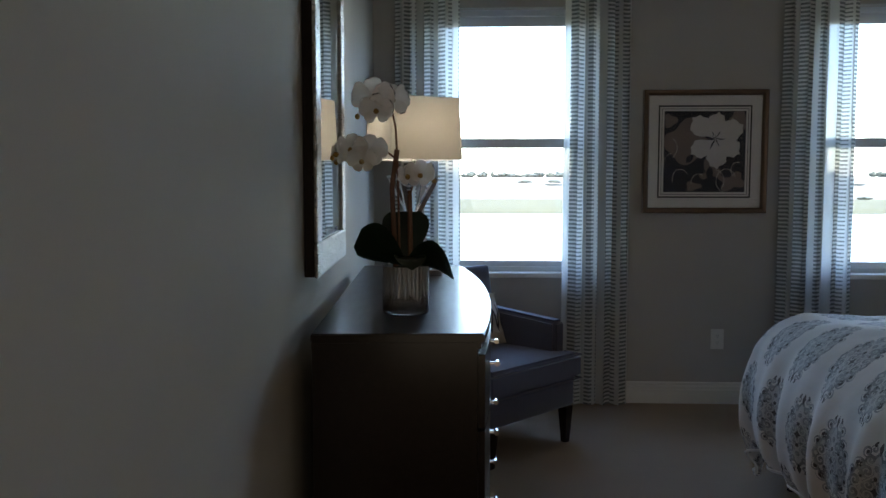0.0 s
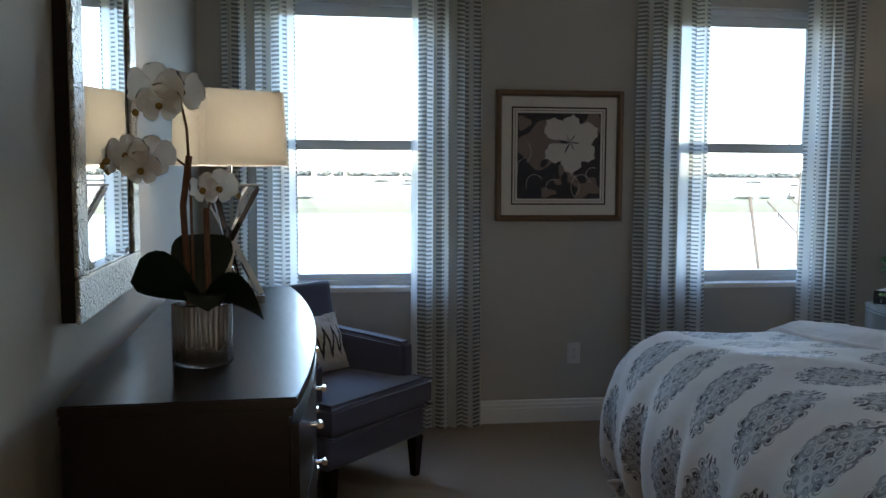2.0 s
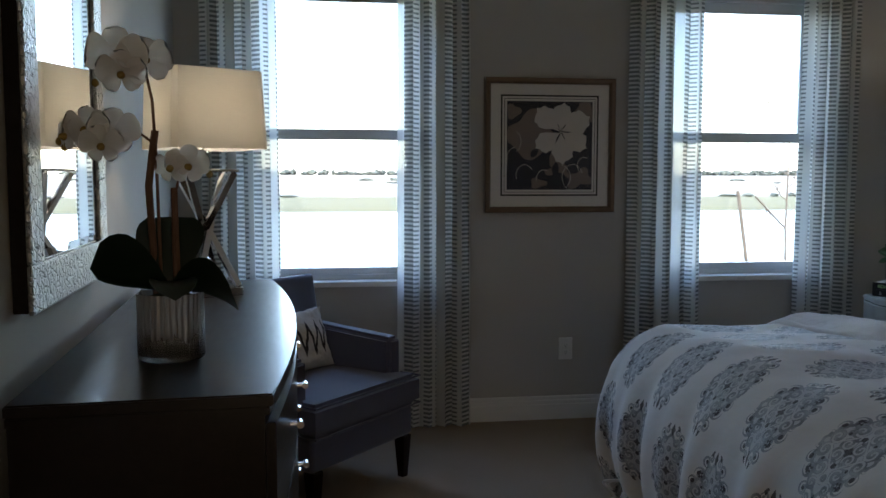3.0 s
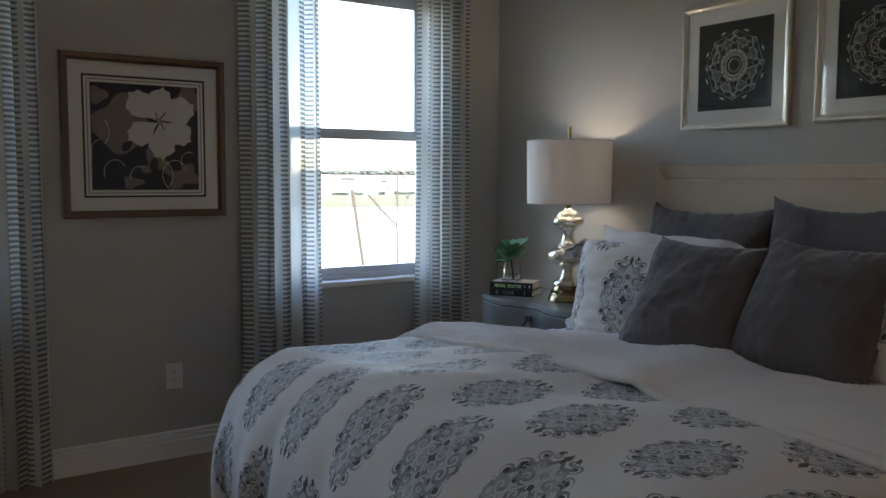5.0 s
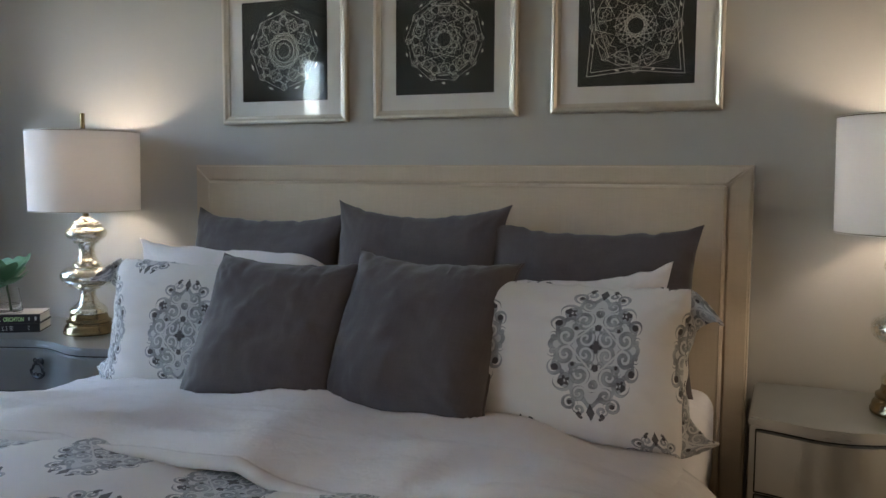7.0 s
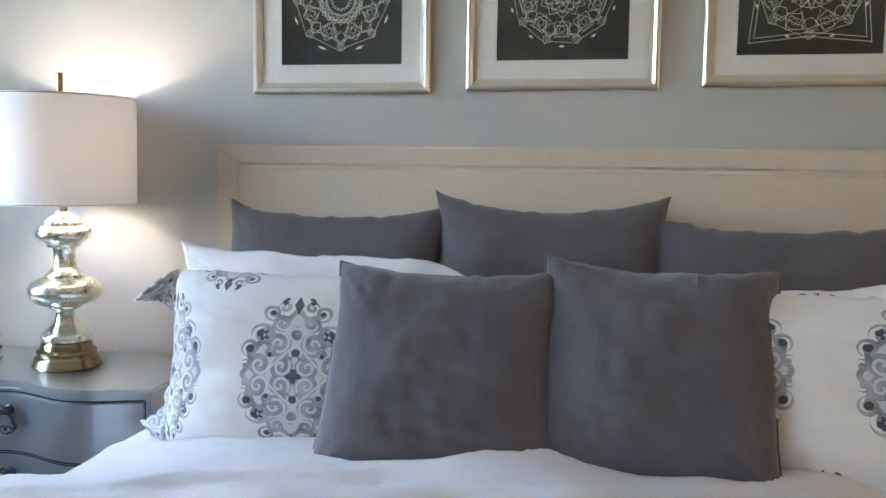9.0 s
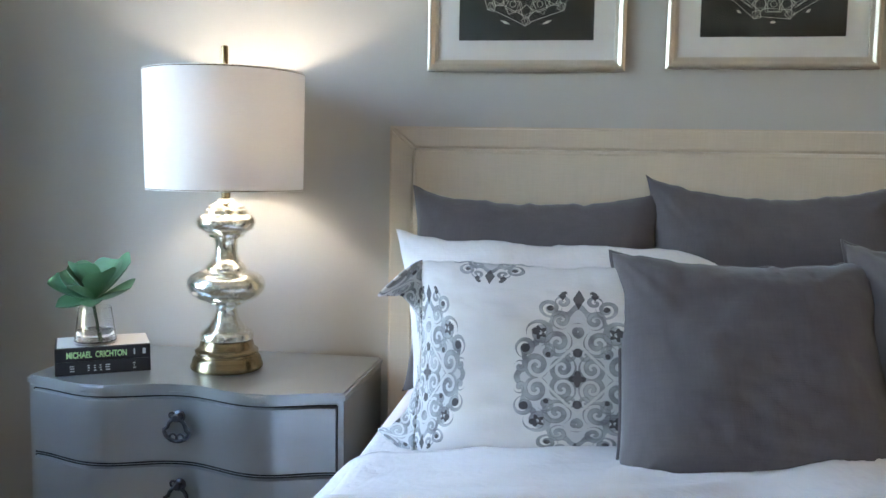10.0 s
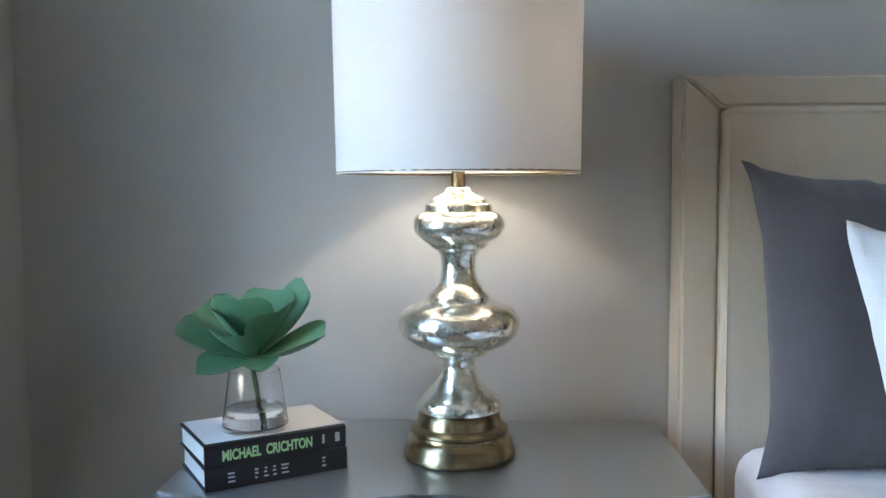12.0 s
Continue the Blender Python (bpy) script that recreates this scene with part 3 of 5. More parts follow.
def sapling(x, y):
    """A bare young tree with its leaning stakes on the lawn."""
    ob = thing("young_tree", (x, y, -0.35), 0, "bare young tree held by wooden stakes on the lawn outside", "tree")
    r = random.Random(9)
    bm = bmesh.new()
    tube(bm, [(-0.03, 0, 0), (-0.06, 0, 1.0), (-0.04, 0, 2.2), (-0.09, 0, 3.5)], 0.020, 8, 0.006)
    trunk = part("trunk", bm, BARK, ob, smooth=True)
    for k in range(12):
        q = Vector((-0.05, 0, 0.8 + 0.2 * k))
        side = -1 if k % 2 else 1
        ln = r.uniform(0.25, 0.55)
        tip = q + Vector((side * ln * r.uniform(0.4, 0.8), 0.1, ln * r.uniform(0.5, 0.9)))
        p = [q, q.lerp(tip, 0.5) + Vector((0, 0, -0.04)), tip]
        bm = bmesh.new()
        tube(bm, p, 0.010, 5, 0.003)
        for j in range(3):
            w = q.lerp(tip, r.uniform(0.4, 1))
            tube(bm, [w, w + Vector((r.uniform(-0.2, 0.2), 0, r.uniform(0.0, 0.22)))], 0.004, 4, 0.002)
        for j in range(3):
            clump(bm, q.lerp(tip, r.uniform(0.7, 1.05)) + Vector((r.uniform(-0.05, 0.05), 0, r.uniform(-0.05, 0.08))), (0.018, 0.012, 0.026), r)
        part("branch", bm, BARK, trunk)
    for dx, lean in ((-0.54, -0.25), (0.55, 0.25)):
        bm = bmesh.new()
        tube(bm, [(dx, 0.1, 0), (dx + lean, 0.1, 1.55)], 0.028, 8)
        part("stake", bm, BARK, ob)
    bm = bmesh.new()
    tube(bm, [(-0.51, 0.1, 1.47), (-0.03, 0.05, 0.98)], 0.014, 6)
    part("tie", bm, BARK, ob)


sapling(7.75, 14.0)


# ---- curtains ----
def curtain(x0, x1, seed, top=2.64, turned=0.0):
    """A gathered floor-length panel between x0 and x1."""
    r = random.Random(seed)
    ob = thing("curtain", (x0, WY1 - 0.10, 0), 0, "sheer white curtain panel with grey woven dashes beside a window", "curtain", "curtain panels")
    w, n = x1 - x0, 120
    folds = w / 0.085
    ph = r.uniform(0, 6)

    def fn(a, b):
        z = 0.012 + b * (top - 0.012)
        ease = 1 - 0.35 * b
        wob = 0.3 * noise.noise(Vector((a * 5, b * 1.2, seed)))
        s = math.sin(a * folds * 2 * math.pi + ph + wob * 3)
        y = 0.032 * s * ease + 0.014 * noise.noise(Vector((a * 9, b * 2, seed + 7)))
        y += turned * max(0.0, (a - 0.45) / 0.55) ** 0.8
        y = y * (1 - max(0.0, (a - 0.8) / 0.2) * (0.8 if turned else 0)) + (turned * 0.8 * max(0.0, (a - 0.8) / 0.2))
        x = a * w + 0.010 * math.sin(a * folds * 4 * math.pi + 2 * ph) + (1 - b) * 0.02 * (a - 0.5) + 0.006 * wob
        return (x, y, z)

    bm = bmesh.new()
    sheet(bm, n, 30, fn, uv=lambda a, b: (a * w * 1.75 + seed * 0.07, b * top))
    part("panel", bm, CURTAIN, ob, smooth=True)


for i, (x0, x1) in enumerate(((0.145, 0.55), (1.175, 1.56), (2.45, 2.87), (3.47, 3.87))):
    curtain(x0, x1, i + 1, turned=0.075 if i == 3 else 0.0)
for a, b in ((0.10, 1.60), (2.40, 3.90)):
    rod = thing("curtain_rod", (a, WY1 - 0.10, 2.65), 0, "slim dark metal curtain rod over a window", "curtain rod", "curtain rods")
    bm = bmesh.new()
    tube(bm, [(0, 0, 0), (b - a, 0, 0)], 0.012, 10)
    part("pole", bm, PEWTER, rod)
    for x in (0.06, b - a - 0.06):
        bm = bmesh.new()
        tube(bm, [(x, 0, 0), (x, 0.0995, 0)], 0.006, 8)
        part("bracket", bm, PEWTER, rod)

# ---- outlet ----
outlet = thing("wall_outlet", (2.127, WY1 - 0.001, 0.405), 0, "white duplex power outlet in the warm grey wall", "outlet")
bm = bmesh.new()
box(bm, (-0.04, -0.006, -0.063), (0.04, 0, 0.063), 0.003)
part("cover_plate", bm, PLATE, outlet)
for s in (-0.02, 0.02):
    bm = bmesh.new()
    box(bm, (-0.016, -0.0085, s - 0.014), (0.016, -0.0062, s + 0.014), 0.001)
    sock = part("socket", bm, PLATE, outlet)
    bm = bmesh.new()
    for x in (-0.006, 0.006):
        box(bm, (x - 0.001, -0.0092, s - 0.002), (x + 0.001, -0.0086, s + 0.007))
    box(bm, (-0.002, -0.0092, s - 0.010), (0.002, -0.0086, s - 0.006))
    part("slot", bm, INK, sock)


# ---- floral print ----
def flat_shape(bm, pts, y, cx=0.0, cz=0.0, s=1.0, turn=0.0):
    """A filled outline in the x-z plane."""
    c, sn = math.cos(turn), math.sin(turn)
    vs = [bm.verts.new((cx + s * (c * x - sn * z), y, cz + s * (sn * x + c * z))) for x, z in pts]
    bm.faces.new(vs)


PETALS = [(0.0, 0.0), (0.22, 0.09), (0.42, 0.27), (0.60, 0.35), (0.72, 0.31), (0.80, 0.33), (0.90, 0.18), (0.93, 0.06), (1.03, -0.02), (0.94, -0.10), (0.90, -0.24), (0.76, -0.27), (0.62, -0.36), (0.42, -0.26), (0.20, -0.09)]
LEAFS = [(0.0, 0.0), (0.2, 0.22), (0.5, 0.30), (0.8, 0.16), (1.0, 0.0), (0.8, -0.18), (0.5, -0.28), (0.2, -0.2)]
floral = thing("framed_floral_print", (2.019, WY1 - 0.002, 1.551), 0, "bronze-framed print of a white flower over navy leaves", "picture")
bm = bmesh.new()
frame_bars(bm, 0.675, 0.675, 0.03, 0.03, steps=((0, 0), (0.040, 0), (0.046, 0.005), (0.044, 0.020), (0.028, 0.030), (0, 0.030)))
part("picture_frame", bm, BRONZE, floral).matrix_basis = pose(0, 0, 0, 0, 0, 90)
bm = bmesh.new()
box(bm, (-0.308, -0.014, -0.308), (0.308, 0, 0.308))
part("mat_board", bm, MAT, floral)
bm = bmesh.new()
for a, b in ((0.254, 0.246), (0.236, 0.2335)):
    for sx, sz in ((1, 0), (-1, 0), (0, 1), (0, -1)):
        if sx:
            box(bm, (min(sx * a, sx * b), -0.0150, -a), (max(sx * a, sx * b), -0.0142, a))
        else:
            box(bm, (-b, -0.0150, min(sz * a, sz * b)), (b, -0.0142, max(sz * a, sz * b)))
part("border_line", bm, INK, floral)
bm = bmesh.new()
box(bm, (-0.222, -0.0160, -0.222), (0.222, -0.0142, 0.222))
part("print", bm, NAVY, floral)
rng = random.Random(8)


def clip(v, lim=0.221):
    return max(-lim, min(lim, v))


def blob(bm, cx, cz, r, y, lobes=5, amp=0.2, ph=0.0, squash=1.0):
    pts = []
    for k in range(40):
        a = 2 * math.pi * k / 40
        rr = r * (1 + amp * math.cos(lobes * a + ph) + 0.06 * math.cos(3 * a + cx * 40))
        pts.append((clip(cx + rr * math.cos(a)), clip(cz + rr * math.sin(a) * squash)))
    bm.faces.new([bm.verts.new((x, y, z)) for x, z in pts])


for spec in ((-0.10, 0.05, 0.115, 4, 0.14, 0.5, 1.0), (0.03, -0.10, 0.05, 3, 0.3, 1.0, 1.0), (-0.06, -0.19, 0.04, 3, 0.3, 0.0, 0.6), (0.18, 0.17, 0.055, 3, 0.2, 2.0, 1.0), (0.15, -0.16, 0.07, 4, 0.25, 2.0, 0.7), (-0.19, 0.17, 0.035, 3, 0.2, 0.0, 1.0)):
    cx, cz, rad, lobes, amp, ph, squash = spec
    bm = bmesh.new()
    blob(bm, cx, cz, rad, -0.0164, lobes, amp, ph, squash)
    part("print_shape", bm, TAUPE, floral, "taupe printed leaf shape")
for cx, cz, rr, tn in ((0.13, -0.13, 0.085, 0.3), (-0.13, -0.14, 0.08, 2.4), (0.03, -0.17, 0.07, 1.5), (-0.02, -0.11, 0.06, 2.9), (-0.08, -0.06, 0.06, 0.9)):
    bm = bmesh.new()
    flat_shape(bm, LEAFS, -0.0168, cx - rr / 2 * math.cos(tn), max(-0.15, cz), rr, tn)
    part("print_shape", bm, NAVY, floral, "navy printed leaf")
for ang, size in ((84, 0.130), (28, 0.150), (-30, 0.14), (-84, 0.145), (-146, 0.135), (138, 0.150)):
    bm = bmesh.new()
    flat_shape(bm, PETALS, -0.0172 - 0.0001 * (ang % 7), 0.055, 0.070, size * 1.12, radians(ang))
    part("print_petal", bm, OFFWHITE, floral, "off-white printed petal")
for ang in range(0, 360, 60):
    a = radians(ang + 15)
    bm = bmesh.new()
    tube(bm, [(0.055 + 0.004 * math.cos(a), -0.0185, 0.070 + 0.004 * math.sin(a)), (0.055 + 0.022 * math.cos(a), -0.0185, 0.070 + 0.022 * math.sin(a))], 0.0018, 5)
    part("print_stamen", bm, INK, floral)
for cx, cz, r0, a0, a1 in ((-0.20, 0.02, 0.05, -60, 60), (-0.13, -0.15, 0.045, 30, 200), (0.12, -0.16, 0.055, 20, 260), (0.06, -0.16, 0.05, -60, 90), (-0.03, -0.17, 0.04, 60, 190), (0.18, -0.10, 0.035, 60, 230), (-0.17, -0.08, 0.06, 100, 190)):
    pts = [(clip(cx + r0 * math.cos(radians(a0 + (a1 - a0) * k / 12))), -0.0178, clip(cz + r0 * 1.2 * math.sin(radians(a0 + (a1 - a0) * k / 12)))) for k in range(13)]
    bm = bmesh.new()
    tube(bm, pts, 0.0013, 5)
    part("print_line", bm, OFFWHITE, floral)
bm = bmesh.new()
box(bm, (-0.306, -0.0215, -0.306), (0.306, -0.0200, 0.306))
part("glazing", bm, PANE, floral).visible_shadow = False
for ob in floral.children:
    ob.matrix_basis = Matrix.Diagonal((1.095, 1.0, 1.095, 1)) @ ob.matrix_basis


# ---- three engraved prints over the bed ----
def star(bm, pts, w, x):
    """A closed or open line of flat strips in the y-z plane."""
    for (y0, z0), (y1, z1) in zip(pts, pts[1:]):
        d = Vector((y1 - y0, z1 - z0))
        if d.length < 1e-5:
            continue
        d = d.normalized() * w
        nx = (-d.y, d.x)
        bm.faces.new([bm.verts.new((x, a, b)) for a, b in ((y0 + nx[0], z0 + nx[1]), (y1 + nx[0], z1 + nx[1]), (y1 - nx[0], z1 - nx[1]), (y0 - nx[0], z0 - nx[1]))])


def print_over_bed(y, seed, tilt=0.0):
    """A silver-framed line drawing 0.552 wide and 0.55 high; its face looks along -x."""
    r = random.Random(seed)
    pic = thing("framed_mandala_print", (WX1 - 0.002 - 0.276 * math.sin(radians(abs(tilt))), y, 1.862 + 0.007 * seed), tilt, ("silver-framed dark print of a dotted round mandala over the bed", "silver-framed dark print of a pointed lace mandala over the bed", "silver-framed dark print of a knotted square mandala over the bed")[seed], "picture", "prints over the bed")
    bm = bmesh.new()
    frame_bars(bm, 0.552, 0.55, 0.028, 0.022, steps=((0, 0), (0.018, 0), (0.022, 0.006), (0.022, 0.012), (0.016, 0.02), (0.014, 0.030), (0, 0.030)))
    part("picture_frame", bm, SILVER, pic)
    bm = bmesh.new()
    box(bm, (-0.008, -0.247, -0.246), (0, 0.247, 0.246))
    part("mat_board", bm, MAT, pic)
    bm = bmesh.new()
    box(bm, (-0.0095, -0.188, -0.19), (-0.0082, 0.188, 0.19))
    part("print", bm, INK, pic)
    bm = bmesh.new()
    x = -0.0099

    def ngon(cy, cz, rad, m, rot=0.0, w=0.0006, tall=1.0):
        """A closed figure of m corners round a point."""
        star(bm, [(cy + rad * math.cos(rot + 2 * math.pi * k / m), cz + rad * tall * math.sin(rot + 2 * math.pi * k / m)) for k in range(m + 1)], w, x)

    def interlace(rad, m, step, w=0.0006):
        """A star of m corners, each joined to the one step further on."""
        for k in range(m):
            a, b = 2 * math.pi * k / m, 2 * math.pi * (k + step) / m
            star(bm, [(rad * math.cos(a), rad * math.sin(a)), (rad * math.cos(b), rad * math.sin(b))], w, x)

    def petal(dist, ang, ln, wd):
        """A small filled leaf lying along the circle."""
        c, s = math.cos(ang), math.sin(ang)
        pts = ((-ln, 0), (0, wd), (ln, 0), (0, -wd))
        bm.faces.new([bm.verts.new((x, c * dist - s * p - c * q, s * dist + c * p - s * q)) for p, q in pts])

    m = (20, 12, 16)[seed]
    for k in range(m):
        petal(0.030, 2 * math.pi * k / m, 0.0016, 0.004)
    ngon(0, 0, 0.026, 24)
    interlace(0.060, m, (5, 4, 5)[seed])
    interlace(0.072, m, (4, 3, 6)[seed])
    if seed != 1:
        ngon(0, 0, 0.066, 20)
    arms = (8, 10, 8)[seed]
    for k in range(arms):
        a = 2 * math.pi * (k + 0.5) / arms
        c, s = math.cos(a), math.sin(a)
        d = 0.098 + 0.006 * seed
        ngon(c * d, s * d, 0.030, 4, a + (0.0, 0.785, 0.4)[seed])
        ngon(c * (d + 0.004), s * (d + 0.004), 0.0215, 4, a + 0.785)
        ngon(c * d, s * d, 0.0085, 10)
        e = 2 * math.pi * k / arms
        c, s = math.cos(e), math.sin(e)
        ngon(c * 0.112, s * 0.112, 0.021, (4, 4, 6)[seed], e)
        ngon(c * 0.138, s * 0.138, 0.014, 4, e + 0.3)
        star(bm, [(0.075 * math.cos(e - 0.35), 0.075 * math.sin(e - 0.35)), (0.150 * c, 0.150 * s), (0.075 * math.cos(e + 0.35), 0.075 * math.sin(e + 0.35))], 0.0006, x)
        petal(0.152, a, 0.016 if seed == 0 else 0.009, 0.004)
    for k in range(arms):
        a, b = 2 * math.pi * k / arms, 2 * math.pi * (k + 1) / arms
        for rad, off in ((0.150, 0.02), (0.128, -0.05)):
            star(bm, [(rad * math.cos(a + off), rad * math.sin(a + off)), (rad * 0.95 * math.cos(b - off), rad * 0.95 * math.sin(b - off))], 0.0006, x)
    if seed == 2:
        for q in (0.145, 0.158):
            star(bm, [(-q, -q), (0, -q * 0.9), (q, -q), (q * 0.9, 0), (q, q), (0, q * 0.9), (-q, q), (-q * 0.9, 0), (-q, -q)], 0.0008, x)
    part("line_drawing", bm, LINE, pic)
    bm = bmesh.new()
    box(bm, (-0.0135, -0.247, -0.246), (-0.0120, 0.247, 0.246))
    part("glazing", bm, PANE, pic).visible_shadow = False


for k, y in enumerate((5.067, 4.405, 3.735)):
    print_over_bed(y, k, 1.0 if k == 0 else 0.0)


# ---- bed ----
BEDY, BEDX0 = 4.398, 1.93
bed = thing("upholstered_bed", (WX1 - 0.005, BEDY, 0), 0, "cream upholstered king bed against the grey wall", "bed")
bm = bmesh.new()
box(bm, (-0.055, -0.985, 0.25), (0.0, 0.985, 1.38), 0.012)
part("headboard_back", bm, CREAM, bed)


def headboard_bar(name, pts):
    """An upholstered bar cut to the outline pts (y, z), with softened edges."""
    bm = bmesh.new()
    lo = [bm.verts.new((-0.001, y, z)) for y, z in pts]
    hi = [bm.verts.new((-0.083, y, z)) for y, z in pts]
    bm.faces.new(lo)
    bm.faces.new(hi[::-1])
    for k in range(4):
        bm.faces.new((lo[k], hi[k], hi[(k + 1) % 4], lo[(k + 1) % 4]))
    bmesh.ops.recalc_face_normals(bm, faces=bm.faces)
    bmesh.ops.bevel(bm, geom=[e for e in bm.edges if e.verts[0].co.x < -0.08 and e.verts[1].co.x < -0.08], offset=0.007, segments=3, affect="EDGES")
    part(name, bm, CREAM, bed, smooth=True)


for s in (-1, 1):
    headboard_bar("headboard_wing", [(s * 1.04, 0.02), (s * 0.968, 0.02), (s * 0.968, 1.3655), (s * 1.04, 1.427)])
headboard_bar("headboard_top", [(-0.967, 1.366), (0.967, 1.366), (1.039, 1.427), (-1.039, 1.427)])
bm = bmesh.new()
box(bm, (-0.108, -0.967, 0.3), (-0.0555, 0.967, 1.3648), 0.014, 4)
part("headboard_panel", bm, CREAM, bed, smooth=True)
bm = bmesh.new()
tube(bm, [(-0.1055, -0.957, 0.5), (-0.1055, -0.957, 1.355), (-0.1055, 0.957, 1.355), (-0.1055, 0.957, 0.5)], 0.004, 8)
part("piping", bm, CREAM, bed, smooth=True)
bm = bmesh.new()
box(bm, (-2.08, -0.95, 0.16), (-0.112, 0.95, 0.42), 0.015)
part("bed_rail", bm, CREAM, bed)
for x in (-2.04, -0.25):
    for y in (-0.88, 0.88):
        bm = bmesh.new()
        lathe(bm, [(0, 0), (0.02, 0), (0.032, 0.16), (0, 0.16)], 12, (x, y, 0))
        part("leg", bm, WOOD, bed)
bm = bmesh.new()
box(bm, (-2.07, -0.955, 0.421), (-0.113, 0.955, 0.742), 0.06, 4)
mattress = tagged(part("mattress", bm, WHITE, None, smooth=True), "white king mattress in a fitted sheet", "mattress")
mattress.location = bed.location

CLOTH_TOP = 0.790


def drape(px, py, edge_x, half, top, flare=0.13, radius=0.19, phase=0.0, floor=0.05):
    """Where the point (px, py) of a cloth lies that hangs over the foot at edge_x and both sides."""
    ex, ey = max(0.0, edge_x - px), max(0.0, abs(py) - half)
    e = math.hypot(ex, ey)
    bx, by = max(px, edge_x), max(-half, min(half, py))
    puff = 0.022 * noise.noise(Vector((px * 2.3, py * 2.3, phase))) + 0.010 * noise.noise(Vector((px * 5 + py * 3, py * 5, phase + 3))) + 0.004 * noise.noise(Vector((px * 13, py * 9, phase + 5)))
    dip = max(0.0, min(1.0, (px - 2.78) / 0.30))
    top -= dip * dip * (3 - 2 * dip) * (0.045 + 0.03 * min(1, abs(py) / half) ** 3)
    crown = 0.025 * (1 - (py / half) ** 2 if abs(py) < half else 0)
    if e < 1e-9:
        return Vector((bx, by, top + puff + crown))
    dx, dy = -ex / e, math.copysign(ey / e, py)
    q = radius * math.pi / 2
    if e < q:
        h, d = radius * math.sin(e / radius), radius * (1 - math.cos(e / radius))
    else:
        h, d = radius + flare * (e - q), radius + (e - q) * math.sqrt(1 - flare * flare)
    along = by * 1.0 + bx * 1.0 + math.atan2(dy, -dx) * 0.35
    k = min(1, d / 0.5)
    h += (ex / e) ** (7 if py > 0 else 1) * (0.085 * math.sin(math.pi * min(1, d / 0.62)) - 0.05 * max(0, (d - 0.55) / 0.2))
    h += k * (0.022 * math.sin(along * 21 + phase) + 0.014 * math.sin(along * 37 + 1.7))
    z = max(floor, top + (puff + 0.025 * (1 - min(1, abs(py) / half) ** 2)) * max(0, 1 - k * 2) - d)
    return Vector((bx + dx * h, by + dy * h, z))


FOOT, HALF = BEDX0 + 0.19, 0.84
duvet = thing("patterned_duvet", (0, BEDY, 0), 0, "white duvet with grey medallion embroidery draped over the bed", "duvet")
bm = bmesh.new()
U0, U1, V1 = FOOT - 0.72, 3.0, HALF + 0.64
sheet(bm, 130, 190, lambda a, b: drape(U0 + a * (U1 - U0), -V1 + b * 2 * V1, FOOT, HALF, CLOTH_TOP + 0.01),
      uv=lambda a, b: (-V1 + b * 2 * V1 + 0.05, U0 + a * (U1 - U0) + 0.02))
d = part("cover", bm, DAMASK, duvet, smooth=True)
mod = d.modifiers.new("thickness", "SOLIDIFY")
mod.thickness, mod.offset = 0.02, -1

edge = [drape(U0, -V1 + 2 * V1 * k / 240, FOOT, HALF, CLOTH_TOP + 0.01) for k in range(241)]
side = [[drape(U0 + (U1 - U0) * k / 90, s * V1, FOOT, HALF, CLOTH_TOP + 0.01) for k in range(91)] for s in (-1, 1)]
for pts in (edge, *side):
    bm = bmesh.new()
    tube(bm, pts, 0.007, 6)
    part("hem", bm, DAMASK, duvet, "stitched duvet edge", smooth=True)

fold = thing("duvet_fold", (0, BEDY, 0), 0, "white turned-down duvet lining across the bed below the pillows", "bedding")


def fold_fn(a, b):
    """The turned-down band: front edge rolled, lying on the cover."""
    py = -V1 + 0.08 + b * 2 * (V1 - 0.08)
    x0 = 2.585 - 0.05 * max(0, (py - 0.35) / 0.65) ** 2 + 0.03 * noise.noise(Vector((py * 1.5, 0, 4)))
    px = x0 + a * (3.26 - x0)
    p = drape(px, py, FOOT, HALF + 0.012, CLOTH_TOP + 0.034, 0.12, 0.19, 1.3)
    lip = math.exp(-((a) / 0.06) ** 2)
    p.z += 0.016 * noise.noise(Vector((px * 3 + 9, py * 4 + px * 3, 1))) + 0.007 * noise.noise(Vector((px * 9 + py * 4, py * 7, 5))) + 0.008 * (1 - abs(noise.noise(Vector((px * 6 + py * 2.5, py * 1.6 - px, 8))))) ** 9 - 0.022 * lip + 0.012 * math.exp(-((a - 0.12) / 0.1) ** 2)
    return p


bm = bmesh.new()
sheet(bm, 60, 190, fold_fn)
f = part("lining", bm, WHITE, fold, smooth=True)
bm = bmesh.new()
tube(bm, [fold_fn(0, k / 160) + Vector((0.004, 0, -0.008)) for k in range(161)], 0.015, 10)
part("rolled_edge", bm, WHITE, fold, "rounded folded edge", smooth=True)
mod = f.modifiers.new("thickness", "SOLIDIFY")
mod.thickness, mod.offset = 0.018, -1


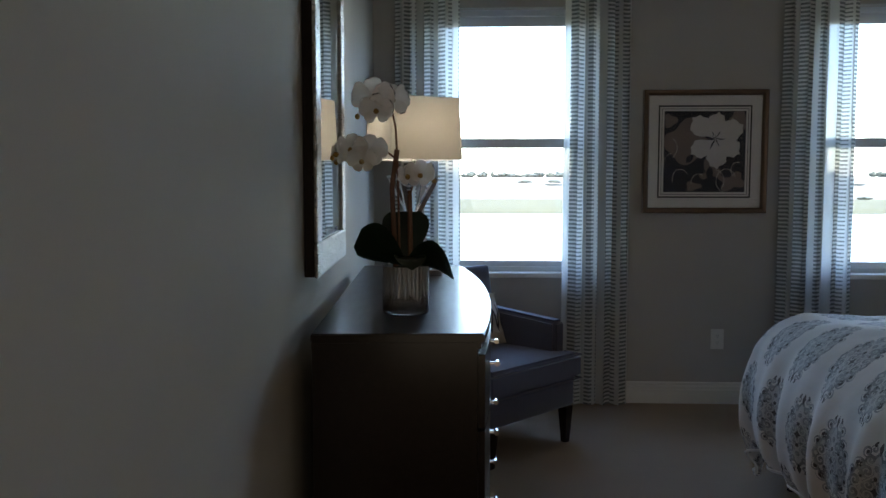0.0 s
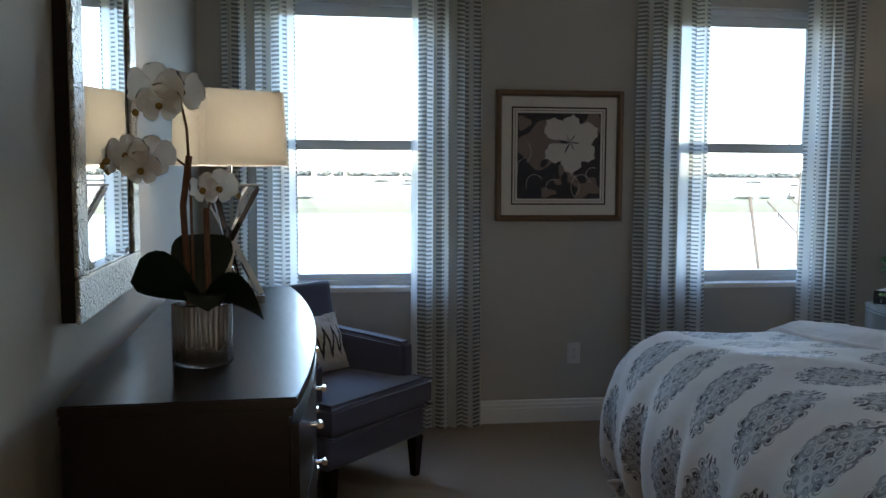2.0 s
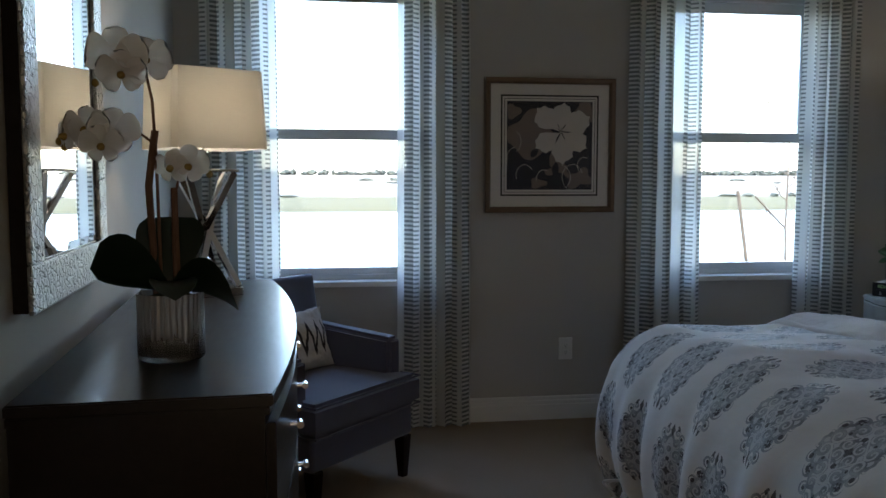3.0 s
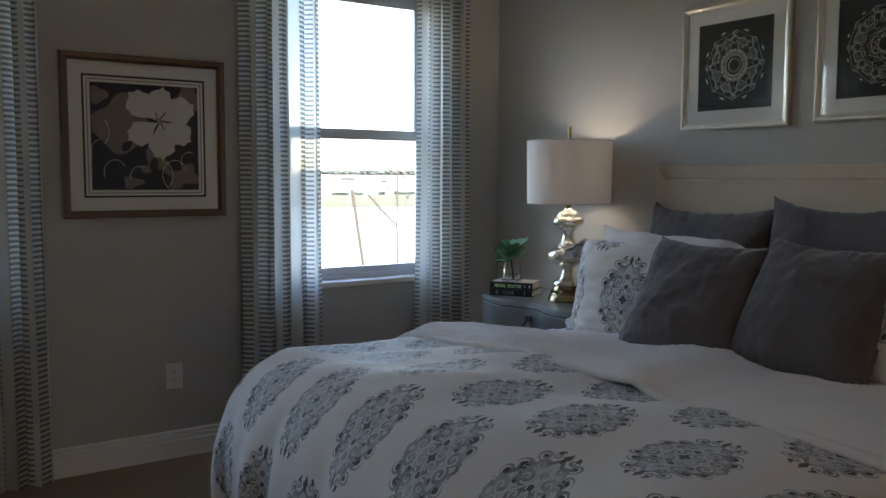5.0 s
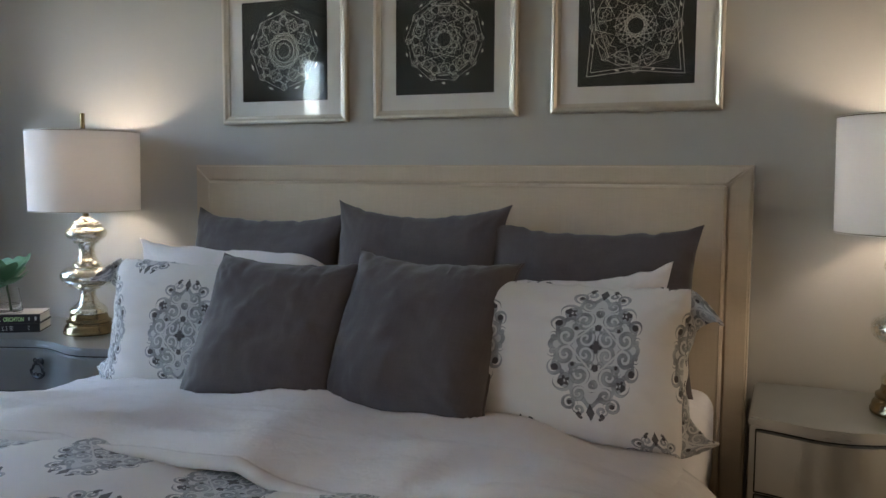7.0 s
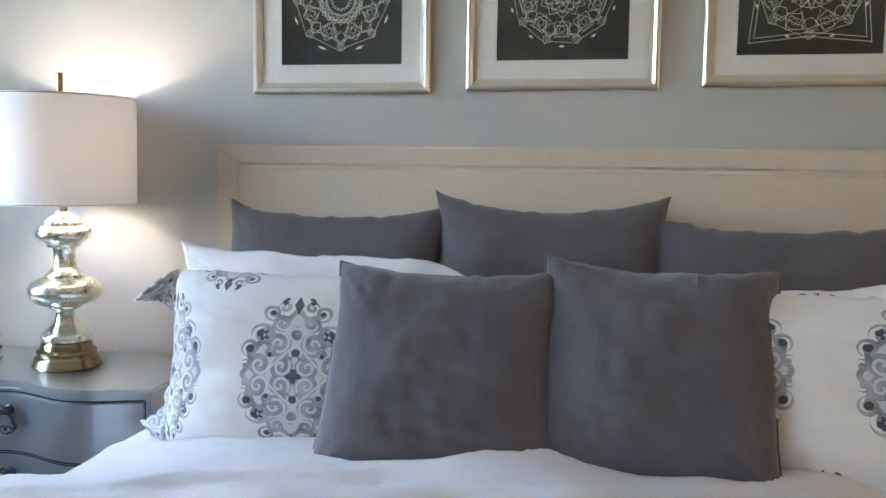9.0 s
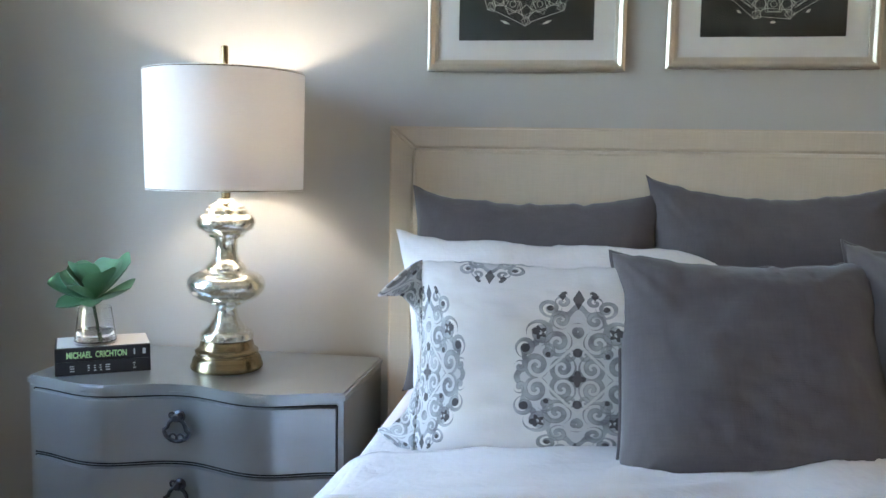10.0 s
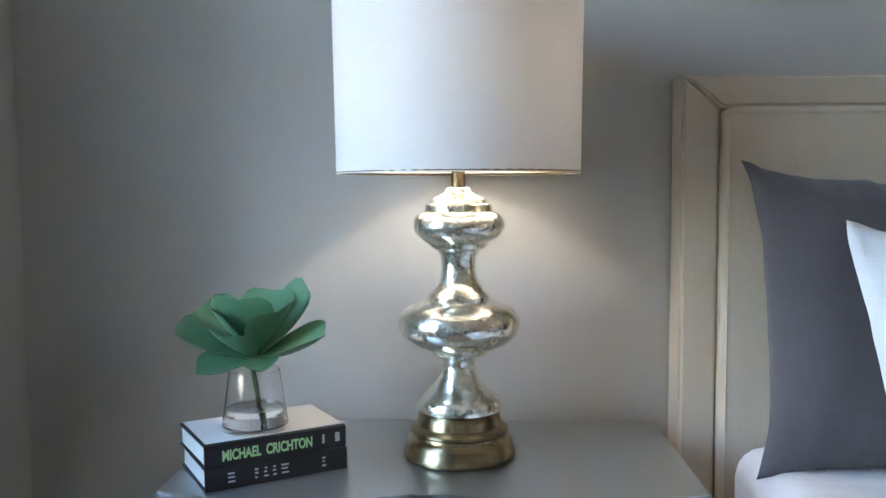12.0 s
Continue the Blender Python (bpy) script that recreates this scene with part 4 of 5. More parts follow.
def pillow(name, place, turn, w, h, t, material, label, group="", lean=15, seed=0, flange=0.0, ears=0.03, roll=0.0, sag=0.0, uvo=(0, 0), piping=False, droop=0.0, taper=0.0):
    """A stuffed pillow standing on its edge, its broad face towards -x before it is turned; lean tips it back."""
    ob = thing(name, place, 0, label, "pillow", group)
    ob.matrix_basis = pose(*place, 0, 0, turn) @ pose(0, 0, 0, 0, lean, 0) @ pose(0, 0, 0, roll, 0, 0)
    n = 56

    def face(side):
        def fn(a, b):
            u, v = a * 2 - 1, b * 2 - 1
            u, v = math.sin(u * math.pi / 2) * 0.5 + u * 0.5, math.sin(v * math.pi / 2) * 0.5 + v * 0.5
            thick = max(0.0, (1 - abs(u) ** 3.6) * (1 - abs(v) ** 3.6)) ** 0.52
            pin_u, pin_v = 1 - 0.035 * (1 - v * v), 1 - 0.03 * (1 - u * u)
            y, z = u * w / 2 * pin_u, v * h / 2 * pin_v
            y *= 1 - taper * (0.5 - 0.5 * v)
            c = (abs(u) * abs(v)) ** 7
            y, z = y + math.copysign(ears * c, u), z + math.copysign(ears * c, v)
            k = max(0.0, abs(u) + abs(v) - 1.72) / 0.28
            cut = 0.05 if piping else 0.04
            y, z = y * (1 - cut * k * k), h / 2 * -1 + (z + h / 2) * (1 - 0.5 * cut * k * k) if v > 0 else z * (1 - cut * k * k)
            q = Vector((u * 1.6, v * 1.6, seed * 3.1 + side))
            wr = 0.020 * noise.noise(q) * thick + 0.006 * noise.noise(q * 2.9) * thick + 0.004 * noise.noise(q * 7.5) * thick
            cu, cv = 1.03 - abs(u), 1.03 - abs(v)
            far = math.hypot(cu * w, cv * h) * 2
            fan = math.atan2(cv, cu)
            wr += 0.015 * noise.noise(Vector((fan * 6.5, far * 1.2, seed + 7 * (u > 0) + 13 * (v > 0)))) * math.exp(-(far / 0.45) ** 2) * (1 - 0.5 * c) * thick
            edge = max(abs(u), abs(v)) ** 10
            wr += 0.010 * edge * noise.noise(Vector((u * 5, v * 5, seed)))
            pleat = abs(noise.noise(Vector((u * 9 + seed, v * 1.5, 2.0)))) * abs(v) ** 3
            wr -= side * 0.024 * pleat * thick
            bag = 1 + 0.18 * (-v) * (1 - u * u)
            x = side * t / 2 * thick * bag + wr + 0.02 * c * math.sin(seed + u)
            z -= sag * (1 - u * u) * max(0, v) ** 2 * h
            if droop:
                z -= abs(droop) * max(0.0, (u * math.copysign(1, droop) - 0.5) / 0.5) ** 2 * (0.5 + 0.5 * v)
            z += max(0, v) ** 6 * (0.008 * noise.noise(Vector((u * 3.5, seed, 1))) + 0.006 * noise.noise(Vector((u * 11, seed, 4))))
            return (x, y, z + h / 2)
        return fn

    bm = bmesh.new()
    for side in (-1, 1):
        sheet(bm, n, n, face(side), uv=lambda a, b: ((a - 0.5) * w + uvo[0], (b - 0.5) * h + uvo[1]))
    bmesh.ops.remove_doubles(bm, verts=bm.verts, dist=0.0004)
    body = part("pillow_body", bm, material, ob, smooth=True)
    if flange:
        for s in (-1, 1):
            def ear(a, b):
                v = a * 2 - 1
                reach = flange * (0.15 + 1.35 * abs(v) ** 2.6)
                y = s * (w / 2 * (1 - 0.035 * (1 - v * v)) - 0.004 + reach * b)
                z = h / 2 * v * (1 + 0.03 * b * abs(v)) + h / 2 + (-0.085 if v > 0 else 0.05) * b ** 1.3 * abs(v) ** 3.5
                x = b * (0.03 * abs(v) ** 2 * math.sin(v * 5 + seed) + 0.016 * math.sin(v * 17 + seed * 2)) + 0.03 * b * (1 - v ** 4)
                return (x, y, max(-0.002, z))
            bm = bmesh.new()
            sheet(bm, 44, 7, ear, uv=lambda a, b: (0.145 - 0.06 + b * flange, 0.1525 + (abs(a * 2 - 1) - 0.75) * 0.22))
            fl = part("flange", bm, material, ob, smooth=True)
            mod = fl.modifiers.new("thickness", "SOLIDIFY")
            mod.thickness = 0.006
    if piping:
        bm = bmesh.new()
        pts = []
        for k in range(4):
            for j in range(24):
                s = j / 12 - 1
                u, v = ((s, -1), (1, s), (-s, 1), (-1, -s))[k]
                x, y, z = face(1)((u + 1) / 2, (v + 1) / 2)
                pts.append((x, y, z))
        pts.append(pts[0])
        tube(bm, pts, 0.0045, 6)
        part("piping", bm, material, ob, smooth=True)
    return ob


ZB = 0.742
for y, s, hgt, wid, sg in ((5.02, 1, 0.515, 0.635, 0.035), (4.415, 2, 0.555, 0.61, 0.055), (3.825, 3, 0.50, 0.645, 0.03)):
    pillow("euro_pillow", (3.80, y, ZB), 0, wid, hgt, 0.15, GREY, "charcoal linen euro pillow leaning on the cream headboard", "euro pillows", 12, s, 0.0, 0.030, sag=sg)
for y, s, tn, hh, rl, dr in ((4.935, 4, 1, 0.425, 0.5, -0.08), (3.915, 5, -2, 0.420, -1.0, 0.08)):
    pillow("sleeping_pillow", (3.50, y, ZB - 0.01), tn, 0.77, hh, 0.13, WHITE, "plain white cotton sleeping pillow standing behind a patterned sham", "white pillows", 12, s, 0.0, 0.022, roll=rl, sag=0.0 if s == 4 else 0.10, droop=dr, taper=0.15)
for y, s, tn, uo in ((4.90, 6, 2, -0.149), (3.79, 7, -3, -0.044)):
    pillow("patterned_sham", (3.31, y, ZB - 0.012), tn, 0.66, 0.40, 0.17, DAMASK, "white pillow sham with grey medallion embroidery and a flanged edge", "patterned shams", 12, s, 0.055, 0.008, uvo=(uo, 0.1755 if s == 6 else 0.1195))
for y, s, tn, rl, z in ((4.580, 8, 3, 0.5, 0.738), (4.168, 9, -2, 1.5, 0.758)):
    pillow("square_cushion", (3.165 + 0.025 * (s - 8), y, z), tn, 0.495 if s == 8 else 0.470, 0.47, 0.19, GREY, "square charcoal linen cushion with piped edges in front of the shams", "square cushions", 31, s, 0.0, 0.022, roll=rl, sag=0.03, piping=True)


# ---- nightstands ----
def nightstand(place, label):
    """A serpentine three-drawer chest; local x runs to its left along the wall, y towards the wall."""
    ob = thing("nightstand", place, -90, label, "nightstand", "nightstands")
    W, D, H = 0.433, 0.42, 0.748

    def bow(x, off=0.0):
        return -0.055 * math.sin(math.pi * min(1, abs(x) / W)) ** 2 + off

    def outline(inset, front=0.0, n=28):
        pts = [(-W + inset, D), (-W + inset, front + inset)]
        pts += [(-W + inset + (2 * W - 2 * inset) * k / n, bow(-W + inset + (2 * W - 2 * inset) * k / n) + front + inset) for k in range(1, n)]
        pts += [(W - inset, front + inset), (W - inset, D)]
        out = []
        for p in pts:
            if not out or (Vector(p) - Vector(out[-1])).length > 1e-4:
                out.append(p)
        return out[::-1]

    bm = bmesh.new()
    extrude_outline(bm, outline(0.0), H - 0.025, H, 0.006)
    part("top", bm, NSILVER, ob, smooth=True)
    bm = bmesh.new()
    extrude_outline(bm, outline(0.004), 0.12, H - 0.0255, 0)
    body = part("body", bm, NSILVER, ob, smooth=True)
    for z0, z1 in ((H - 0.203, H - 0.034), (H - 0.383, H - 0.214), (H - 0.563, H - 0.394)):
        n = 36
        bm = bmesh.new()
        a = W - 0.022
        prof = [(0, z0), (-0.010, z0 + 0.004), (-0.010, z1 - 0.004), (0, z1)]
        rows = [[bm.verts.new((-a + 2 * a * k / n, bow(-a + 2 * a * k / n) + 0.0035 + o, z)) for k in range(n + 1)] for o, z in prof]
        for r0, r1 in zip(rows, rows[1:]):
            for k in range(n):
                bm.faces.new((r0[k], r0[k + 1], r1[k + 1], r1[k]))
        for k in (0, n):
            bm.faces.new([r[k] for r in rows])
        bm.faces.new([*rows[0], *rows[-1][::-1]])
        drawer = part("drawer", bm, NSILVER, ob, smooth=True)
        # ink-dark tubes paint the shade in the gaps round the drawer
        bm = bmesh.new()
        for zz in (z0 - 0.004, z1 + 0.001):
            tube(bm, [(-a + 2 * a * k / n, bow(-a + 2 * a * k / n) + 0.0030, zz + 0.001) for k in range(n + 1)], 0.002, 5)
        for x in (-a - 0.002, a + 0.002):
            tube(bm, [(x, bow(x) + 0.0030, z0 - 0.004), (x, bow(x) + 0.0030, z1 + 0.002)], 0.002, 5)
        part("shadow_gap", bm, INK, ob)
        zc, fy = (z0 + z1) / 2 + 0.008, bow(0) - 0.0070
        bm = bmesh.new()
        lathe(bm, [(0, 0), (0.012, 0.001), (0.016, 0.005), (0.008, 0.009), (0.007, 0.018), (0.012, 0.022), (0.008, 0.03), (0, 0.031)], 18)
        bmesh.ops.transform(bm, matrix=pose(0, fy, zc + 0.03, 90), verts=bm.verts)
        part("backplate", bm, PEWTER, drawer, "dark pewter pull mount", smooth=True)
        bm = bmesh.new()
        ring = [(0.032 * math.sin(t) * (1.08 if math.cos(t) < 0 else 0.80), fy - 0.022, zc - 0.002 + 0.029 * math.cos(t)) for t in [2 * math.pi * k / 28 for k in range(29)]]
        tube(bm, ring, 0.0052, 8)
        for s in (-1, 1):
            tube(bm, [(s * (0.011 + 0.008 * math.cos(t)), fy - 0.022, zc + 0.036 + 0.008 * math.sin(t)) for t in [2 * math.pi * k / 12 for k in range(13)]], 0.003, 6)
            tube(bm, [(s * (0.010 + 0.009 * math.cos(t)), fy - 0.022, zc - 0.021 + 0.009 * math.sin(t)) for t in [2 * math.pi * k / 12 for k in range(10)]], 0.0028, 6)
        for t in (math.pi * 0.75, math.pi * 1.25):
            lathe(bm, [(0, -0.008), (0.008, 0), (0, 0.008)], 10, (0.033 * math.sin(t), fy - 0.022, zc - 0.002 + 0.029 * math.cos(t)))
        lathe(bm, [(0, -0.006), (0.0065, 0), (0, 0.006)], 10, (0, fy - 0.022, zc - 0.03))
        part("ring_pull", bm, PEWTER, drawer, "dark pewter ring pull", smooth=True)
    for x in (-W + 0.04, W - 0.04):
        for y in (0.05, D - 0.04):
            bm = bmesh.new()
            lathe(bm, [(0, 0), (0.016, 0), (0.026, 0.12), (0, 0.12)], 12, (x, y, 0))
            part("leg", bm, NSILVER, ob)
    return ob


nightstand((3.662, 5.90, 0), "pewter-lacquered serpentine nightstand with three drawers, carrying a lamp and books")
nightstand((3.662, 2.90, 0), "pewter-lacquered serpentine nightstand with three drawers beside the bed")


def bed_lamp(place, label):
    """A turned mercury-glass lamp under a drum shade."""
    ob = thing("table_lamp", place, 0, label, "lamp", "bedside lamps")
    bm = bmesh.new()
    lathe(bm, [(0, 0), (0.094, 0), (0.098, 0.004), (0.098, 0.012), (0.095, 0.016), (0.093, 0.028), (0.088, 0.036), (0.084, 0.039), (0.083, 0.044), (0.086, 0.047), (0.086, 0.052), (0.081, 0.056), (0.075, 0.059), (0.073, 0.068), (0.071, 0.076), (0.068, 0.080), (0, 0.080)], 56)
    part("base", bm, BRASS, ob, "antique brass base", smooth=True)
    bm = bmesh.new()
    prof = [(0.068, 0.081), (0.073, 0.084), (0.073, 0.098), (0.069, 0.104), (0.058, 0.112), (0.045, 0.124), (0.034, 0.140), (0.029, 0.156), (0.028, 0.168), (0.031, 0.176), (0.043, 0.178), (0.048, 0.182), (0.048, 0.187),
            (0.060, 0.190), (0.084, 0.199), (0.100, 0.214), (0.106, 0.230), (0.105, 0.244), (0.096, 0.258), (0.078, 0.268), (0.062, 0.272), (0.056, 0.275), (0.056, 0.283), (0.050, 0.289), (0.040, 0.298), (0.033, 0.312), (0.030, 0.330),
            (0.031, 0.350), (0.036, 0.362), (0.048, 0.366), (0.050, 0.373), (0.056, 0.377), (0.074, 0.388), (0.080, 0.402), (0.078, 0.416), (0.068, 0.426), (0.059, 0.429), (0.058, 0.440), (0.051, 0.443), (0.049, 0.450), (0.034, 0.456), (0.024, 0.462), (0.020, 0.470)]
    lathe(bm, prof, 48)
    part("stem", bm, MERCURY, ob, "mottled mercury glass stem", smooth=True)
    bm = bmesh.new()
    lathe(bm, [(0.019, 0.469), (0.012, 0.472), (0.012, 0.60), (0.008, 0.602), (0, 0.602)], 32)
    part("neck", bm, BRASS, ob, smooth=True)
    bm = bmesh.new()
    r0, r1, z0, z1 = 0.2085, 0.213, 0.493, 0.808
    lathe(bm, [(r0, z0), (r1, z1), (r1 - 0.0015, z1), (r0 - 0.0015, z0), (r0, z0)], 72)
    bmesh.ops.remove_doubles(bm, verts=bm.verts, dist=1e-6)
    shade = part("shade", bm, SHADE, ob, "off-white linen drum shade", smooth=True)
    for r, z in ((r0 - 0.002, z0 + 0.003), (r1 - 0.002, z1 - 0.003)):
        bm = bmesh.new()
        tube(bm, [(r * math.cos(t), r * math.sin(t), z) for t in [2 * math.pi * k / 64 for k in range(65)]], 0.0025, 6)
        part("shade_ring", bm, BRASS, ob)
    bm = bmesh.new()
    for t in (0, 2 * math.pi / 3, 4 * math.pi / 3):
        tube(bm, [(0.010 * math.cos(t), 0.010 * math.sin(t), z1 - 0.012), ((r1 - 0.002) * math.cos(t), (r1 - 0.002) * math.sin(t), z1 - 0.004)], 0.0015, 6)
    part("shade_spider", bm, BRASS, ob)
    bm = bmesh.new()
    tube(bm, [(0.0, 0.0, 0.60), (0.055, 0, 0.63), (0.062, 0, 0.70), (0.055, 0, 0.77), (0, 0, z1 - 0.01)], 0.0018, 6)
    tube(bm, [(0.0, 0.0, 0.60), (-0.055, 0, 0.63), (-0.062, 0, 0.70), (-0.055, 0, 0.77), (0, 0, z1 - 0.01)], 0.0018, 6)
    part("harp", bm, BRASS, ob)
    bm = bmesh.new()
    lathe(bm, [(0, z1 - 0.014), (0.009, z1 - 0.012), (0.009, 0.878), (0.007, 0.880), (0, 0.880)], 20)
    part("finial", bm, BRASS, ob, smooth=True)
    bulb = new("bulb", bpy.data.lights.new("bulb", "POINT"))
    bulb.parent = ob
    bulb.location = (0, 0, 0.69)
    bulb.data.energy, bulb.data.color, bulb.data.shadow_soft_size = BULB, (1.0, 0.87, 0.72), 0.03
    return ob


bed_lamp((3.855, 5.858, 0.7485), "lit mercury glass table lamp, white drum shade, beside stacked books")
bed_lamp((3.855, 2.93, 0.7485), "silver mercury glass table lamp, lit, beside the bed on a nightstand")


# ---- books and succulent ----
def book(name, z, thick, label, deg, dx=0.0, pale=False):
    """A hardback lying flat; its spine faces -y before it is turned."""
    ob = thing(name, (3.655 + dx, 6.248, z), deg, label, "book", "books on the nightstand")
    L, Dp = 0.238, 0.158
    bm = bmesh.new()
    box(bm, (0.0005, 0.004, 0), (L, Dp, 0.003), 0.0008)
    box(bm, (0.0005, 0.004, thick - 0.003), (L, Dp, thick), 0.0008)
    box(bm, (0.0005, 0.0, 0.0), (L, 0.0038, thick), 0.0012)
    part("cover", bm, BOOK, ob)
    if pale:
        bm = bmesh.new()
        box(bm, (0.006, 0.012, thick + 0.0001), (L - 0.0005, Dp, thick + 0.0007))
        part("back_panel", bm, MAT, ob, "pale back of the dust jacket")
    bm = bmesh.new()
    box(bm, (0.004, 0.0042, 0.0032), (L - 0.004, Dp - 0.004, thick - 0.0032))
    part("page_block", bm, PAGES, ob)
    return ob


def letters(text, size, place, material, parent, name="lettering", squeeze=1.0):
    """Words in thin relief on a face that looks along -y."""
    cu = bpy.data.curves.new(name, "FONT")
    cu.body, cu.size, cu.extrude = text, size, 0.0002
    cu.offset = 0.0008
    ob = new(name, cu)
    bpy.context.view_layer.update()
    me = bpy.data.meshes.new_from_object(ob.evaluated_get(bpy.context.evaluated_depsgraph_get()))
    bpy.data.objects.remove(ob)
    me.materials.clear()
    me.materials.append(material)
    ob = new(name, me)
    ob.parent = parent
    ob.matrix_basis = pose(*place, 90, 0, 0) @ Matrix.Diagonal((squeeze, 1, 1, 1))
    return ob


DEG = -58.5
b1 = book("book", 0.7485, 0.036, "closed hardback with a black cover under another book on the nightstand", DEG)
b2 = book("book", 0.7850, 0.036, "closed black hardback with green spine lettering under a glass", DEG + 1, pale=True)
letters("MICHAEL  CRICHTON", 0.023, (0.028, -0.0003, 0.0095), GREENINK, b2, squeeze=0.66)
for x0, x1 in ((0.195, 0.199), (0.218, 0.226)):
    bm = bmesh.new()
    box(bm, (x0, -0.0006, 0.011), (x1, 0, 0.026))
    part("lettering", bm, GREYINK, b2)
rr = random.Random(4)
for x0, x1 in ((0.036, 0.048), (0.078, 0.086), (0.094, 0.102), (0.108, 0.116), (0.122, 0.136), (0.192, 0.200)):
    for z in (0.010, 0.017, 0.023):
        bm = bmesh.new()
        box(bm, (x0 + rr.uniform(0, 0.002), -0.0006, z), (x1 - rr.uniform(0, 0.003), 0, z + 0.0028))
        part("lettering", bm, GREYINK, b1)

succ = thing("succulent_in_glass", (3.762, 6.195, 0.8215), 0, "green artificial succulent standing in a clear tapered glass on books", "plant")
bm = bmesh.new()
lathe(bm, [(0, 0), (0.052, 0), (0.055, 0.004), (0.042, 0.098), (0.040, 0.098), (0.052, 0.010), (0.050, 0.007), (0, 0.007)], 40)
part("glass", bm, CLEAR, succ, "clear tapered glass", smooth=True)
bm = bmesh.new()
lathe(bm, [(0, 0.0075), (0.0495, 0.0075), (0.0475, 0.036), (0, 0.036)], 40)
part("water", bm, glass("clear_water"), succ, smooth=True)
bm = bmesh.new()
tube(bm, [(0.0, -0.01, 0.008), (0.003, -0.004, 0.05), (-0.002, 0.002, 0.10), (0, 0, 0.125)], 0.004, 8)
part("stem", bm, surface("green_stem", (0.05, 0.09, 0.05), 0.6), succ, smooth=True)


def leaf(bm, length, width, up, turn, base=(0, 0, 0), curl=0.5, thick=0.006, cup=0.25, twist=0.0):
    """A fleshy leaf, rounded towards its tip, rising at up degrees and bending outwards."""
    c, s = math.cos(radians(turn)), math.sin(radians(turn))

    def fn(side):
        def g(a, b):
            t = a
            w = width * 0.5 * (0.16 + 0.84 * min(1, t / 0.6) ** 1.3 * (2 - min(1, t / 0.6))) * math.sqrt(max(0.0, 1 - max(0.0, (t - 0.62) / 0.38) ** 2.2))
            y = (b * 2 - 1) * w
            ang = radians(up) - curl * t
            x = length * (math.sin(radians(up)) - math.sin(ang)) / curl if abs(curl) > 1e-3 else length * t * math.cos(ang)
            z = length * (math.cos(ang) - math.cos(radians(up))) / curl if abs(curl) > 1e-3 else length * t * math.sin(ang)
            k = 1 - (b * 2 - 1) ** 2
            z += side * thick * 0.5 * k * math.sin(math.pi * min(1, t + 0.05)) ** 0.5 + cup * w * (1 - k)
            z += y * math.sin(radians(twist))
            y *= math.cos(radians(twist))
            return (base[0] + c * x - s * y, base[1] + s * x + c * y, base[2] + z)
        return g

    sub = bmesh.new()
    for side in (1, -1):
        sheet(sub, 10, 8, fn(side))
    bmesh.ops.remove_doubles(sub, verts=sub.verts, dist=0.0003)
    merge(bm, sub)


rr = random.Random(11)
for up, ln, wd, tn, cu, tw in ((14, 0.138, 0.086, 97, -0.25, -24), (-14, 0.100, 0.070, 128, -0.2, -20), (40, 0.135, 0.100, 70, 0.2, -28), (70, 0.120, 0.104, 168, 0.35, 0), (60, 0.128, 0.100, -15, 0.2, 0), (44, 0.140, 0.106, -70, -0.1, 30),
                               (8, 0.135, 0.092, -104, -0.35, 24), (26, 0.100, 0.086, 158, -0.1, -8), (-10, 0.085, 0.064, 205, -0.2, 8), (34, 0.110, 0.086, 20, 0.1, 0), (54, 0.110, 0.088, 118, 0.1, -15), (52, 0.110, 0.088, -132, 0.1, 15), (84, 0.070, 0.046, 60, 0.1, 0)):
    bm = bmesh.new()
    leaf(bm, ln, wd, up, tn, (0, 0, 0.118), cu, 0.007, 0.42, tw + rr.uniform(-6, 6))
    part("leaf", bm, SUCC, succ, smooth=True)


# ---- dresser and what stands on it ----
def by_wall(y, out=0.0, z=0.0):
    """A place on the dresser wall: y along it, out from it."""
    return (wx(y) + out * math.cos(radians(LEAN)), y + out * math.sin(radians(LEAN)), z)


DH = 1.0
dresser = thing("bow_front_dresser", by_wall(3.575, 0.053), LEAN, "espresso wood bow-front dresser with chrome pulls against the grey wall", "dresser")
DL, DD = 1.69, 0.430


def dfront(y, off=0.0):
    t = (y - DL / 2) / (DL / 2)
    return DD - 0.005 + 0.062 * (1 - t * t) + off


def dslab(bm, z0, z1, inset, bevel=0.0):
    n = 24
    y0, y1 = inset, DL - inset
    pts = [(0.0, y0)] + [(dfront(y0 + (y1 - y0) * k / n, -inset), y0 + (y1 - y0) * k / n) for k in range(n + 1)] + [(0.0, y1)]
    return extrude_outline(bm, pts, z0, z1, bevel)


